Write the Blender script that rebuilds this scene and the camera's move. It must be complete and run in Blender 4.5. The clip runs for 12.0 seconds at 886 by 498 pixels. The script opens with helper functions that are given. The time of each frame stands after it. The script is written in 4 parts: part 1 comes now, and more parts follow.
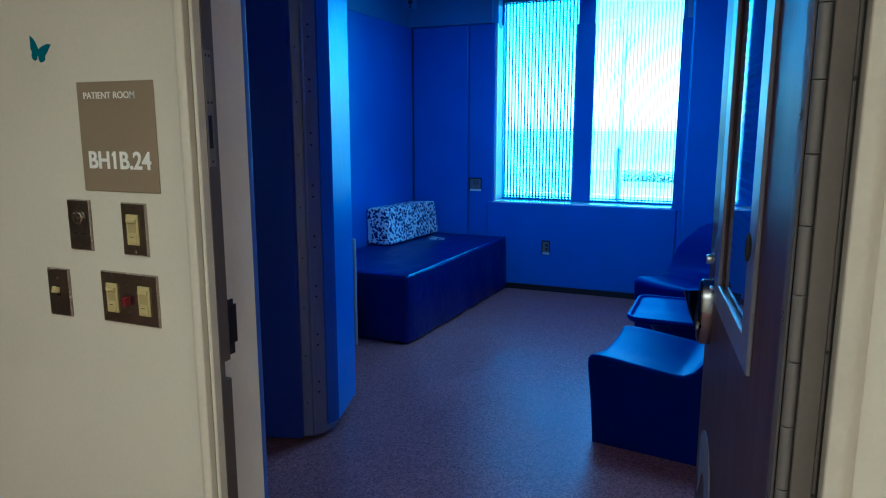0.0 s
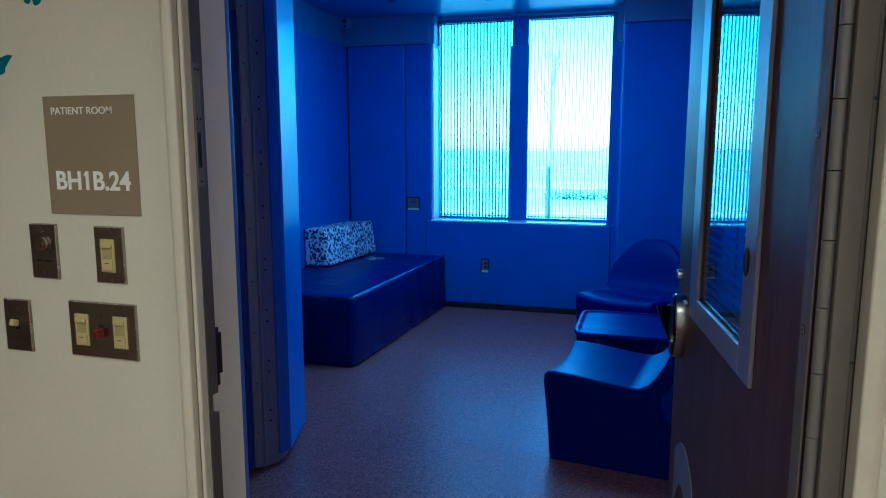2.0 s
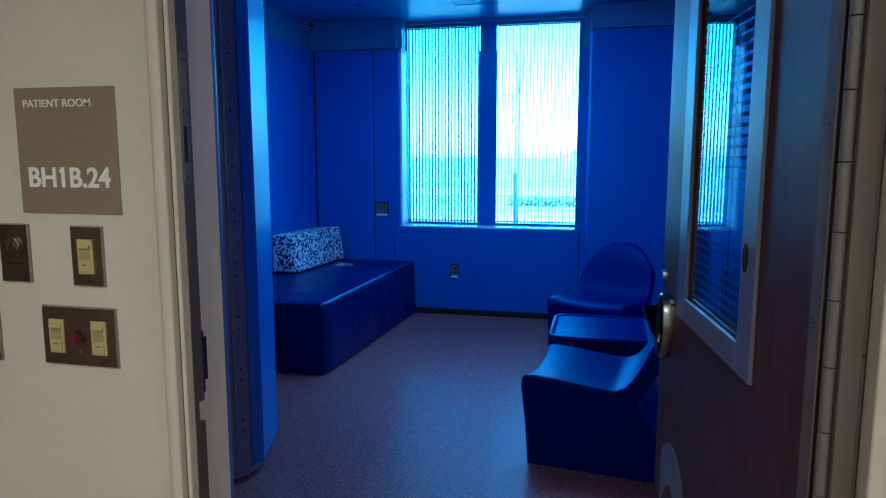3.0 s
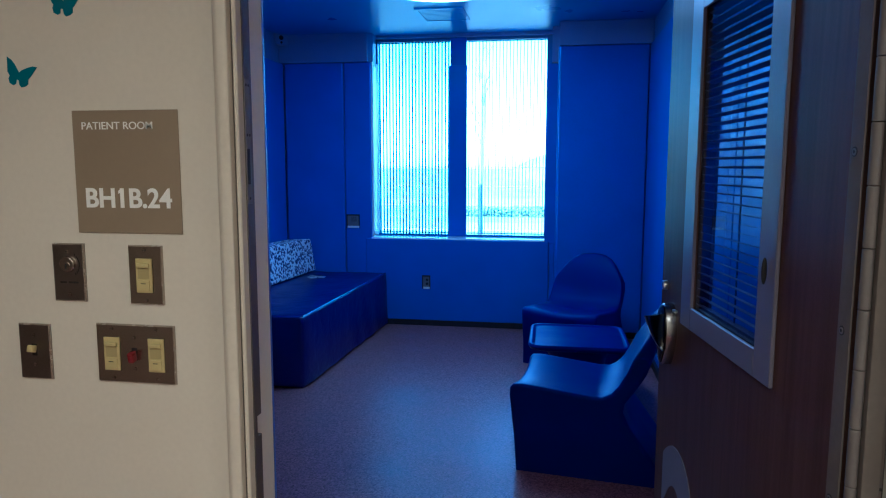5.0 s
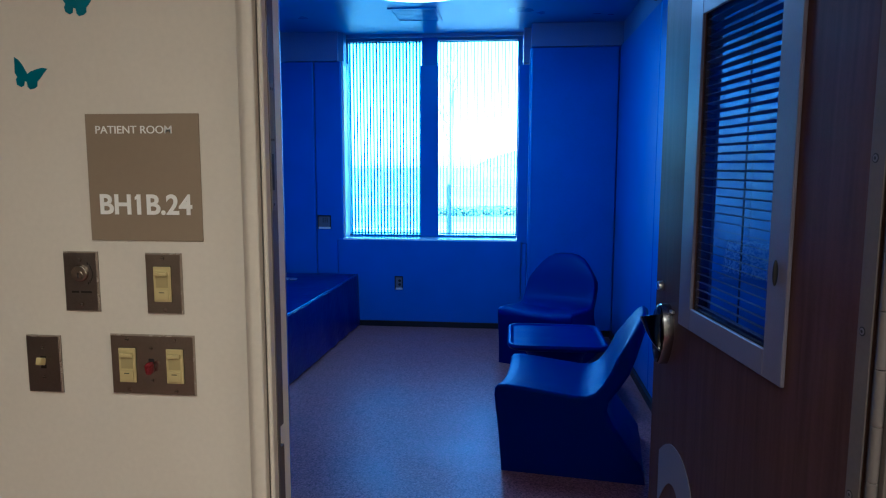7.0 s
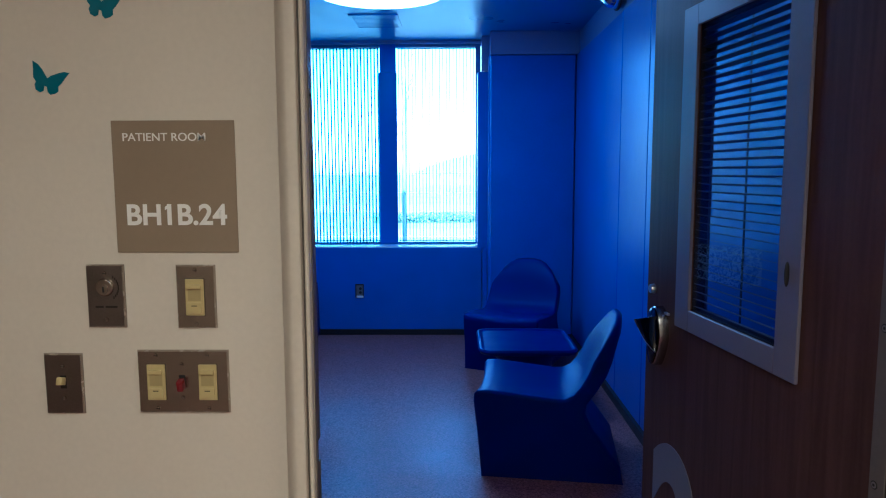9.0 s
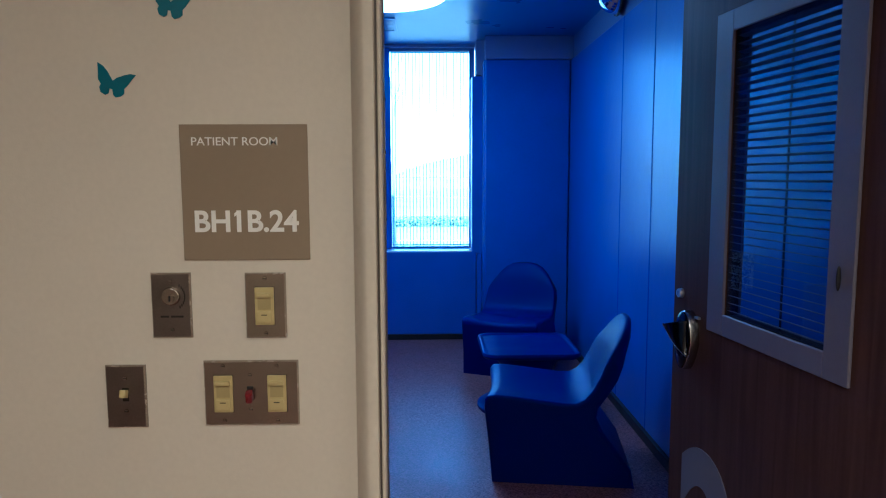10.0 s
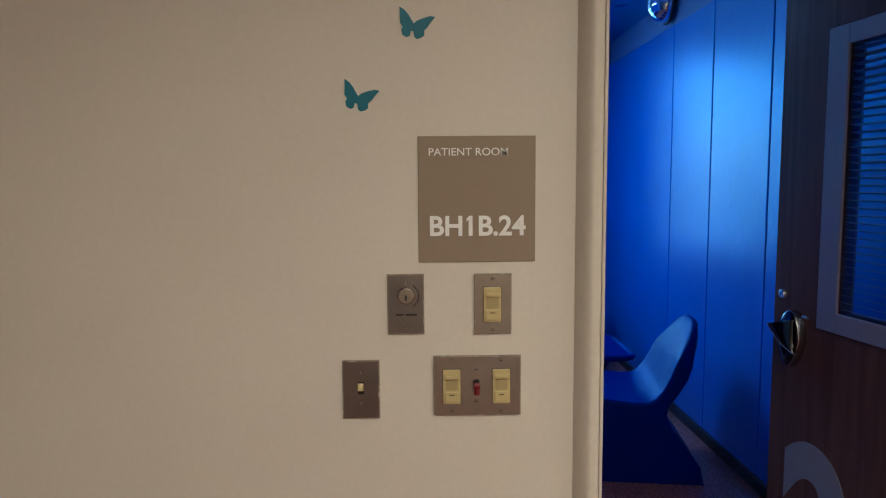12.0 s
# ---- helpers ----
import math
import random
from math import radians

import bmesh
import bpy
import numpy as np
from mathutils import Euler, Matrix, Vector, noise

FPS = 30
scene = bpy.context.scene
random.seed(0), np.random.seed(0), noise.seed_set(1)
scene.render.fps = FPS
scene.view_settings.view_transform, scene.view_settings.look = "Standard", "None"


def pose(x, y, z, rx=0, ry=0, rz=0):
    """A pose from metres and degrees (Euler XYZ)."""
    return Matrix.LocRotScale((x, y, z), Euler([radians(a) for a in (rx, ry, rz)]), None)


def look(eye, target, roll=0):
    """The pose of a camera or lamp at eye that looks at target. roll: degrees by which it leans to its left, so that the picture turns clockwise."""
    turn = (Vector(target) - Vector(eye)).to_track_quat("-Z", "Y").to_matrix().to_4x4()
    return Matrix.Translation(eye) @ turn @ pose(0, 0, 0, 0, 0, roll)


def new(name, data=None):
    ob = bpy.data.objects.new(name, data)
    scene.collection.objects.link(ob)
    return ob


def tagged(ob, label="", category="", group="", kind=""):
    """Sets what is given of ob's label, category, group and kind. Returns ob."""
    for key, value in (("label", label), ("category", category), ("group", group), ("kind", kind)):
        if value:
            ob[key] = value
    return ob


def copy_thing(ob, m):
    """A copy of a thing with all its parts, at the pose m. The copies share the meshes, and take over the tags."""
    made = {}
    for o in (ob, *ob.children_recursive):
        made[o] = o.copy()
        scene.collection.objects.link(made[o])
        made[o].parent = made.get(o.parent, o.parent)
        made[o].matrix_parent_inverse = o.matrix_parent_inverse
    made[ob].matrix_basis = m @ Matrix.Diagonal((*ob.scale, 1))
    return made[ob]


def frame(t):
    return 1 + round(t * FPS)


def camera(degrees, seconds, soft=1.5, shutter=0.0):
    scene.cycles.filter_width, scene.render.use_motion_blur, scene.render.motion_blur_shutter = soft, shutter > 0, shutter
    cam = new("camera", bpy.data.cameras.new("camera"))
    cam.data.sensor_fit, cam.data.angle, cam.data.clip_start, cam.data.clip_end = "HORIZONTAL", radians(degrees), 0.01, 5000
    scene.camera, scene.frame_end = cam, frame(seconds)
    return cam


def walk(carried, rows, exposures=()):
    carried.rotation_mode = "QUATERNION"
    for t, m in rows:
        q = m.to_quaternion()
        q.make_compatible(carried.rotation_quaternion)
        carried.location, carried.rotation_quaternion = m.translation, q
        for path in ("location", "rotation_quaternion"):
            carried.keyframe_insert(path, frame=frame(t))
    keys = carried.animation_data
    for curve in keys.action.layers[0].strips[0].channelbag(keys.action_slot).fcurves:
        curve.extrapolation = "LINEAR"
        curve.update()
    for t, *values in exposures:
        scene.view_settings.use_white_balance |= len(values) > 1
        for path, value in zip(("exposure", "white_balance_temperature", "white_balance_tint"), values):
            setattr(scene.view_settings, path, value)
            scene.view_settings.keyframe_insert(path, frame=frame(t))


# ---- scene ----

cam = camera(65.9, 12.0, 1.15)
PATH = [
    (0, (1.284, -1.083, 1.573), (0.519, 0.732, 1.228), 0.0),
    (0.5, (1.257, -1.09, 1.572), (0.538, 0.746, 1.241), -0.1),
    (1, (1.224, -1.1, 1.573), (0.563, 0.761, 1.256), -0.1),
    (1.5, (1.176, -1.104, 1.571), (0.576, 0.779, 1.267), 0.0),
    (2, (1.122, -1.103, 1.57), (0.566, 0.796, 1.28), 0.0),
    (2.5, (1.085, -1.092, 1.559), (0.572, 0.821, 1.28), 0.0),
    (3, (1.048, -1.085, 1.547), (0.597, 0.845, 1.278), 0.0),
    (5, (0.878, -1.188, 1.568), (0.562, 0.773, 1.329), 0.1),
    (5.5, (0.845, -1.191, 1.571), (0.563, 0.775, 1.333), 0.1),
    (6, (0.819, -1.196, 1.576), (0.568, 0.774, 1.336), 0.1),
    (6.5, (0.781, -1.193, 1.578), (0.557, 0.78, 1.337), 0.1),
    (7, (0.752, -1.196, 1.579), (0.553, 0.78, 1.338), 0.1),
    (9, (0.572, -1.201, 1.58), (0.541, 0.786, 1.358), -0.2),
    (9.5, (0.498, -1.194, 1.581), (0.523, 0.795, 1.369), -0.1),
    (10, (0.398, -1.18, 1.583), (0.436, 0.809, 1.372), -0.2),
    (10.5, (0.307, -1.171, 1.573), (0.353, 0.817, 1.358), -0.2),
    (11, (0.197, -1.193, 1.564), (0.246, 0.796, 1.354), -0.2),
    (11.5, (0.089, -1.238, 1.573), (0.141, 0.751, 1.365), -0.2),
    (12, (-0.013, -1.261, 1.59), (0.039, 0.728, 1.393), -0.4),
]
EXPOSURES = [(0.0, 3.54, 3840, -2), (3.0, 3.40, 3860, 0), (5.0, 3.46, 4020, 8), (7.0, 3.46, 4100, 10), (9.5, 3.48, 4180, 11), (10.5, 3.52, 4250, 12), (12.0, 3.66, 4300, 12)]
walk(cam, [(t, look(eye, target, roll)) for t, eye, target, roll in PATH], EXPOSURES)

# ---- world, sun and lamps ----
world = bpy.data.worlds.new("world")
scene.world = world
world.use_nodes = True
wn = world.node_tree.nodes
sky = wn.new("ShaderNodeTexSky")
sky.sky_type = "NISHITA"
sky.sun_disc = False
sky.sun_elevation, sky.sun_rotation = radians(32), radians(200)
wn["Background"].inputs["Strength"].default_value = 0.15
world.node_tree.links.new(sky.outputs["Color"], wn["Background"].inputs["Color"])


def lamp(name, kind, m, energy, color, **more):
    data = bpy.data.lights.new(name, kind)
    data.energy, data.color = energy, color
    for key, value in more.items():
        if key == "angle":
            data.angle = value
        elif key == "spread":
            data.spread = value
        elif key == "size":
            data.shape, data.size, data.size_y = "RECTANGLE", value[0], value[1]
    ob = new(name, data)
    ob.matrix_world = m
    return ob


lamp("sun", "SUN", look((0, -20, 14), (0, 0, 0)), 3.0, (1.0, 0.95, 0.88), angle=radians(0.6))
lamp("corridor_lamp", "AREA", look((3.30, -1.9, 2.74), (3.30, -1.9, 0)), 3.2, (1.0, 0.724, 0.356), size=(1.2, 0.6), spread=radians(158))
lamp("corridor_lamp", "AREA", look((0.78, -1.92, 2.74), (0.78, -1.92, 0)), 2.95, (1.0, 0.724, 0.356), size=(1.0, 0.5), spread=radians(150))
lamp("corridor_lamp", "AREA", look((-0.22, -1.75, 2.74), (-0.22, -1.75, 0)), 0.85, (1.0, 0.724, 0.356), size=(0.6, 0.5), spread=radians(150))


# ---- materials ----
def material(name, color, rough=0.5, metal=0.0, vary=0.12, scale=6.0, fine=90.0, bump=0.02, bump_scale=200.0,
             coat=0.0, rough_vary=0.1, spec=0.5):
    """A surface with tone and gloss varied at two scales and a fine relief, in object metres."""
    m = bpy.data.materials.new(name)
    m.use_nodes = True
    nt = m.node_tree
    b = nt.nodes["Principled BSDF"]
    pos = nt.nodes.new("ShaderNodeNewGeometry")
    big, small = nt.nodes.new("ShaderNodeTexNoise"), nt.nodes.new("ShaderNodeTexNoise")
    big.inputs["Scale"].default_value, small.inputs["Scale"].default_value = scale, fine
    big.inputs["Detail"].default_value, small.inputs["Detail"].default_value = 4, 3
    mix = nt.nodes.new("ShaderNodeMath")
    mix.operation = "MULTIPLY_ADD"
    mix.inputs[1].default_value = 0.4
    add = nt.nodes.new("ShaderNodeMath")
    add.operation = "MULTIPLY"
    add.inputs[1].default_value = 0.6
    ramp = nt.nodes.new("ShaderNodeMapRange")
    ramp.inputs["From Min"].default_value, ramp.inputs["From Max"].default_value = 0.3, 0.7
    ramp.inputs["To Min"].default_value, ramp.inputs["To Max"].default_value = 1 - vary, 1 + vary
    tint = nt.nodes.new("ShaderNodeMixRGB")
    tint.blend_type, tint.inputs["Fac"].default_value = "MULTIPLY", 1.0
    tint.inputs["Color1"].default_value = (*color, 1)
    link = nt.links.new
    for n in (big, small):
        link(pos.outputs["Position"], n.inputs["Vector"])
    link(big.outputs["Fac"], add.inputs[0])
    link(small.outputs["Fac"], mix.inputs[0])
    link(add.outputs[0], mix.inputs[2])
    link(mix.outputs[0], ramp.inputs["Value"])
    link(ramp.outputs[0], tint.inputs["Color2"])
    link(tint.outputs[0], b.inputs["Base Color"])
    rr = nt.nodes.new("ShaderNodeMapRange")
    rr.inputs["From Min"].default_value, rr.inputs["From Max"].default_value = 0.3, 0.7
    rr.inputs["To Min"].default_value, rr.inputs["To Max"].default_value = rough * (1 - rough_vary), min(1, rough * (1 + rough_vary))
    link(big.outputs["Fac"], rr.inputs["Value"])
    link(rr.outputs[0], b.inputs["Roughness"])
    b.inputs["Metallic"].default_value = metal
    b.inputs["Specular IOR Level"].default_value = spec
    b.inputs["Coat Weight"].default_value = coat
    if bump:
        tex = nt.nodes.new("ShaderNodeTexNoise")
        tex.inputs["Scale"].default_value = bump_scale
        rel = nt.nodes.new("ShaderNodeBump")
        rel.inputs["Strength"].default_value, rel.inputs["Distance"].default_value = bump, 0.004
        link(pos.outputs["Position"], tex.inputs["Vector"])
        link(tex.outputs["Fac"], rel.inputs["Height"])
        link(rel.outputs["Normal"], b.inputs["Normal"])
    return m


def nodes_of(m):
    return m.node_tree.nodes, m.node_tree.links.new, m.node_tree.nodes["Principled BSDF"]


M_CREAM = material("cream_wall_paint", (0.66, 0.61, 0.52), 0.55, vary=0.05, scale=2.5, bump=0.06, bump_scale=260)
M_WHITE = material("white_wall_paint", (0.62, 0.64, 0.68), 0.5, vary=0.04, scale=3, bump=0.1, bump_scale=240)
M_CEIL = material("blue_ceiling_gloss_paint", (0.12, 0.23, 0.54), 0.30, vary=0.05, scale=2, bump=0.03, bump_scale=30, spec=0.34)
M_UPPER = material("blue_grey_wall_paint", (0.20, 0.26, 0.46), 0.45, vary=0.06, scale=3, bump=0.1, bump_scale=240)
M_PAD = material("blue_vinyl_pad", (0.092, 0.156, 0.56), 0.30, vary=0.09, scale=3, bump=0.03, bump_scale=300, spec=0.5, rough_vary=0.03)
M_NAVY = material("navy_vinyl_cover", (0.005, 0.006, 0.122), 0.32, vary=0.06, scale=4, bump=0.10, bump_scale=380, spec=0.45)
M_PIPING = material("glossy_navy_welt", (0.02, 0.03, 0.22), 0.22, vary=0.06, scale=9, bump=0, spec=0.9)
M_BATH = material("dark_navy_vinyl", (0.022, 0.036, 0.26), 0.45, vary=0.08, scale=3, bump=0.08, bump_scale=420)
M_MOULD = material("blue_moulded_plastic", (0.005, 0.011, 0.165), 0.42, vary=0.06, scale=5, bump=0.10, bump_scale=320, spec=0.21)
for m, tint in ((M_PAD, (0.05, 0.58, 1.0, 1)), (M_MOULD, (0.10, 0.42, 1.0, 1)), (M_CEIL, (0.22, 0.58, 1.0, 1))):
    m.node_tree.nodes["Principled BSDF"].inputs["Specular Tint"].default_value = tint
M_FRAME = material("taupe_frame_paint", (0.15, 0.132, 0.118), 0.6, vary=0.10, scale=8, bump=0.05, spec=0.15)
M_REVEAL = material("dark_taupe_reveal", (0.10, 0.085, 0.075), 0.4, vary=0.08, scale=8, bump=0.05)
M_CASING = material("worn_cream_casing", (0.62, 0.57, 0.48), 0.45, vary=0.07, scale=9, bump=0.05)
M_NICKEL = material("black_nickel", (0.07, 0.07, 0.075), 0.16, 1.0, vary=0.06, bump=0)
M_LATCH = material("dull_grey_steel", (0.17, 0.16, 0.16), 0.55, vary=0.12, scale=30)
M_STOP = material("cream_frame_paint", (0.82, 0.77, 0.67), 0.4, vary=0.05, scale=8, bump=0.05)
M_RUBBER = material("black_rubber_base", (0.012, 0.012, 0.016), 0.5, vary=0.2)
M_DARK = material("dark_hole", (0.01, 0.01, 0.012), 0.6, vary=0.1)
M_STEEL = material("brushed_steel", (0.36, 0.31, 0.255), 0.25, 1.0, vary=0.10, scale=20, fine=300)
M_BRONZE = material("dark_brushed_steel", (0.23, 0.20, 0.18), 0.33, 1.0, vary=0.14, scale=20, fine=300)
# lighter than the plate faces: the bevels' highlight is put into this metal
M_EDGE = material("plate_bevel_highlight", (0.44, 0.39, 0.35), 0.26, 1.0, vary=0.12, scale=60, bump=0)
M_CHROME = material("polished_chrome", (0.82, 0.82, 0.84), 0.28, 1.0, vary=0.04, bump=0)
M_SATIN = material("dark_satin_chrome", (0.34, 0.34, 0.36), 0.24, 1.0, vary=0.06, bump=0)
M_MIRROR = material("mirror_surface", (0.85, 0.87, 0.9), 0.03, 1.0, vary=0.02, bump=0)
M_HINGE = material("taupe_painted_hinge", (0.16, 0.146, 0.142), 0.55, 0.0, vary=0.10, scale=12)
M_POST = material("violet_grey_hinge", (0.22, 0.215, 0.34), 0.42, 0.2, vary=0.10, scale=12)
M_IVORY = material("ivory_plastic", (0.52, 0.43, 0.18), 0.35, vary=0.05)
# darker copy of the ivory: the slider well's shadow is put into its colour
M_WELL = material("shaded_ivory_plastic", (0.38, 0.31, 0.125), 0.45, vary=0.05)
M_RED = material("red_plastic", (0.16, 0.012, 0.016), 0.3, vary=0.05)
M_TAUPE = material("taupe_sign_face", (0.265, 0.205, 0.135), 0.45, vary=0.04, scale=8, bump=0.04)
M_LETTER = material("white_lettering", (0.86, 0.85, 0.82), 0.5, vary=0.03, bump=0)
M_DIGIT = material("grey_white_decal", (0.20, 0.195, 0.225), 0.5, vary=0.04, bump=0)
M_TEAL = material("teal_vinyl_decal", (0.008, 0.14, 0.215), 0.4, vary=0.12, scale=40)
M_LAMINATE = material("grey_laminate", (0.40, 0.38, 0.36), 0.4, vary=0.06)
M_SILL = material("bright_white_paint", (0.86, 0.90, 0.92), 0.14, vary=0.03, scale=5, bump=0.02, spec=0.8)
M_WINFRAME = material("window_frame_paint", (0.07, 0.15, 0.34), 0.45, vary=0.05)
M_BLIND = material("grey_blind_slat", (0.26, 0.26, 0.30), 0.45, 0.1, vary=0.05, bump=0)
M_DOORTRIM = material("grey_window_trim", (0.19, 0.182, 0.245), 0.36, vary=0.06, bump=0.04)
M_GRASS = material("pale_lawn", (0.34, 0.38, 0.28), 0.9, vary=0.35, scale=0.4, fine=4)
M_ROAD = material("pale_concrete", (0.40, 0.40, 0.38), 0.8, vary=0.1, scale=0.6)
M_HEDGE = material("hedge_leaves", (0.17, 0.23, 0.14), 0.8, vary=0.4, scale=2)
M_BARK = material("pale_grey_bark", (0.30, 0.33, 0.33), 0.9, vary=0.2)


def floor_material():
    m = material("speckled_sheet_floor", (0.25, 0.112, 0.108), 0.36, vary=0.20, scale=2.6, fine=60, bump=0.28, bump_scale=130, rough_vary=0.22, spec=0.27)
    nodes, link, b = nodes_of(m)
    spot = nodes.new("ShaderNodeTexVoronoi")
    spot.inputs["Scale"].default_value = 125
    geo = nodes.new("ShaderNodeNewGeometry")
    link(geo.outputs["Position"], spot.inputs["Vector"])
    ramp = nodes.new("ShaderNodeMapRange")
    ramp.inputs["To Min"].default_value, ramp.inputs["To Max"].default_value = 0.35, 1.75
    bw = nodes.new("ShaderNodeRGBToBW")
    link(spot.outputs["Color"], bw.inputs[0])
    link(bw.outputs[0], ramp.inputs["Value"])
    old = b.inputs["Base Color"].links[0].from_socket
    mix = nodes.new("ShaderNodeMixRGB")
    mix.blend_type, mix.inputs["Fac"].default_value = "MULTIPLY", 1.0
    link(old, mix.inputs["Color1"])
    link(ramp.outputs[0], mix.inputs["Color2"])
    link(mix.outputs[0], b.inputs["Base Color"])
    return m


def wood_material():
    m = material("walnut_veneer", (0.090, 0.047, 0.038), 0.42, spec=0.10, vary=0.10, scale=5, bump=0.05, bump_scale=120)
    nodes, link, b = nodes_of(m)
    geo, sc, grain = nodes.new("ShaderNodeTexCoord"), nodes.new("ShaderNodeMapping"), nodes.new("ShaderNodeTexNoise")
    sc.inputs["Scale"].default_value = (38, 38, 1.6)
    grain.inputs["Scale"].default_value, grain.inputs["Detail"].default_value, grain.inputs["Distortion"].default_value = 1.0, 6, 0.6
    link(geo.outputs["Object"], sc.inputs["Vector"])
    link(sc.outputs[0], grain.inputs["Vector"])
    b.inputs["Specular Tint"].default_value = (0.70, 0.55, 1.0, 1)
    ramp = nodes.new("ShaderNodeMapRange")
    ramp.inputs["From Min"].default_value, ramp.inputs["From Max"].default_value = 0.3, 0.7
    ramp.inputs["To Min"].default_value, ramp.inputs["To Max"].default_value = 0.75, 1.2
    link(grain.outputs["Fac"], ramp.inputs["Value"])
    old = b.inputs["Base Color"].links[0].from_socket
    mix = nodes.new("ShaderNodeMixRGB")
    mix.blend_type, mix.inputs["Fac"].default_value = "MULTIPLY", 1.0
    link(old, mix.inputs["Color1"])
    link(ramp.outputs[0], mix.inputs["Color2"])
    link(mix.outputs[0], b.inputs["Base Color"])
    return m


def pattern_material():
    """White cloth printed with short curved navy and teal strokes."""
    m = material("printed_bolster_cover", (0.8, 0.8, 0.8), 0.6, vary=0.04)
    nodes, link, b = nodes_of(m)
    geo = nodes.new("ShaderNodeNewGeometry")
    warp = nodes.new("ShaderNodeTexNoise")
    warp.inputs["Scale"].default_value = 38
    vec = nodes.new("ShaderNodeMixRGB")
    vec.blend_type, vec.inputs["Fac"].default_value = "ADD", 0.045
    link(geo.outputs["Position"], warp.inputs["Vector"])
    link(geo.outputs["Position"], vec.inputs["Color1"])
    link(warp.outputs["Color"], vec.inputs["Color2"])
    spots = nodes.new("ShaderNodeTexVoronoi")
    spots.inputs["Scale"].default_value = 36
    link(vec.outputs[0], spots.inputs["Vector"])
    cut = nodes.new("ShaderNodeMath")
    cut.operation, cut.inputs[1].default_value = "LESS_THAN", 0.48
    link(spots.outputs["Distance"], cut.inputs[0])
    bw = nodes.new("ShaderNodeRGBToBW")
    link(spots.outputs["Color"], bw.inputs[0])
    pick = nodes.new("ShaderNodeMixRGB")
    pick.inputs["Color1"].default_value, pick.inputs["Color2"].default_value = (0.003, 0.006, 0.08, 1), (0.006, 0.03, 0.16, 1)
    link(bw.outputs[0], pick.inputs["Fac"])
    mix = nodes.new("ShaderNodeMixRGB")
    mix.inputs["Color1"].default_value = (0.94, 0.94, 0.94, 1)
    link(pick.outputs[0], mix.inputs["Color2"])
    link(cut.outputs[0], mix.inputs["Fac"])
    link(mix.outputs[0], b.inputs["Base Color"])
    return m


def glass_material(name="clear_glass", tint=None):
    m = bpy.data.materials.new(name)
    m.use_nodes = True
    b = m.node_tree.nodes["Principled BSDF"]
    b.inputs["Base Color"].default_value = (0.93, 0.97, 0.97, 1) if not tint else (*tint, 1)
    b.inputs["Transmission Weight"].default_value = 1.0
    b.inputs["Roughness"].default_value = 0.01
    b.inputs["IOR"].default_value = 1.38
    return m


def glow_material(name, color, strength):
    m = bpy.data.materials.new(name)
    m.use_nodes = True
    b = m.node_tree.nodes["Principled BSDF"]
    b.inputs["Base Color"].default_value = (0.8, 0.8, 0.8, 1)
    b.inputs["Emission Color"].default_value = (*color, 1)
    b.inputs["Emission Strength"].default_value = strength
    return m


def add_puckers(m, scale, strength):
    """Soft, shallow undulation of stretched vinyl under the fine grain."""
    nodes, link, b = nodes_of(m)
    geo, big, rel = nodes.new("ShaderNodeNewGeometry"), nodes.new("ShaderNodeTexNoise"), nodes.new("ShaderNodeBump")
    big.inputs["Scale"].default_value, big.inputs["Detail"].default_value, big.inputs["Distortion"].default_value = scale, 2, 0.8
    rel.inputs["Strength"].default_value, rel.inputs["Distance"].default_value = strength, 0.02
    link(geo.outputs["Position"], big.inputs["Vector"])
    link(big.outputs["Fac"], rel.inputs["Height"])
    link(b.inputs["Normal"].links[0].from_socket, rel.inputs["Normal"])
    link(rel.outputs["Normal"], b.inputs["Normal"])


add_puckers(M_PAD, 5.5, 0.07)
add_puckers(M_NAVY, 9.0, 0.35)
add_puckers(M_BATH, 5.0, 0.2)
M_FLOOR, M_WOOD, M_PATTERN, M_GLASS = floor_material(), wood_material(), pattern_material(), glass_material()
M_TINTED = glass_material("cyan_tinted_glass", (0.58, 0.85, 0.97))
M_SCREENED = glass_material("deeper_cyan_glass", (0.50, 0.83, 0.94))
M_DOORGLASS = glass_material("grey_door_glass", (0.44, 0.49, 0.64))
M_GLOW = glow_material("lit_diffuser", (0.55, 0.80, 1.0), 1.0)


# ---- mesh helpers ----
def merge(bm, other):
    me = bpy.data.meshes.new("tmp")
    other.to_mesh(me)
    bm.from_mesh(me)
    bpy.data.meshes.remove(me)
    other.free()
    return bm


def box(x0, x1, y0, y1, z0, z1, bevel=0.0, seg=2):
    bm = bmesh.new()
    bmesh.ops.create_cube(bm, size=1.0, matrix=Matrix.LocRotScale(((x0 + x1) / 2, (y0 + y1) / 2, (z0 + z1) / 2), None, (x1 - x0, y1 - y0, z1 - z0)))
    if bevel:
        bmesh.ops.bevel(bm, geom=list(bm.edges), offset=bevel, segments=seg, profile=0.5, affect="EDGES")
    return bm


def boxes(*all_boxes, bevel=0.0):
    bm = bmesh.new()
    for b in all_boxes:
        merge(bm, box(*b, bevel=bevel))
    return bm


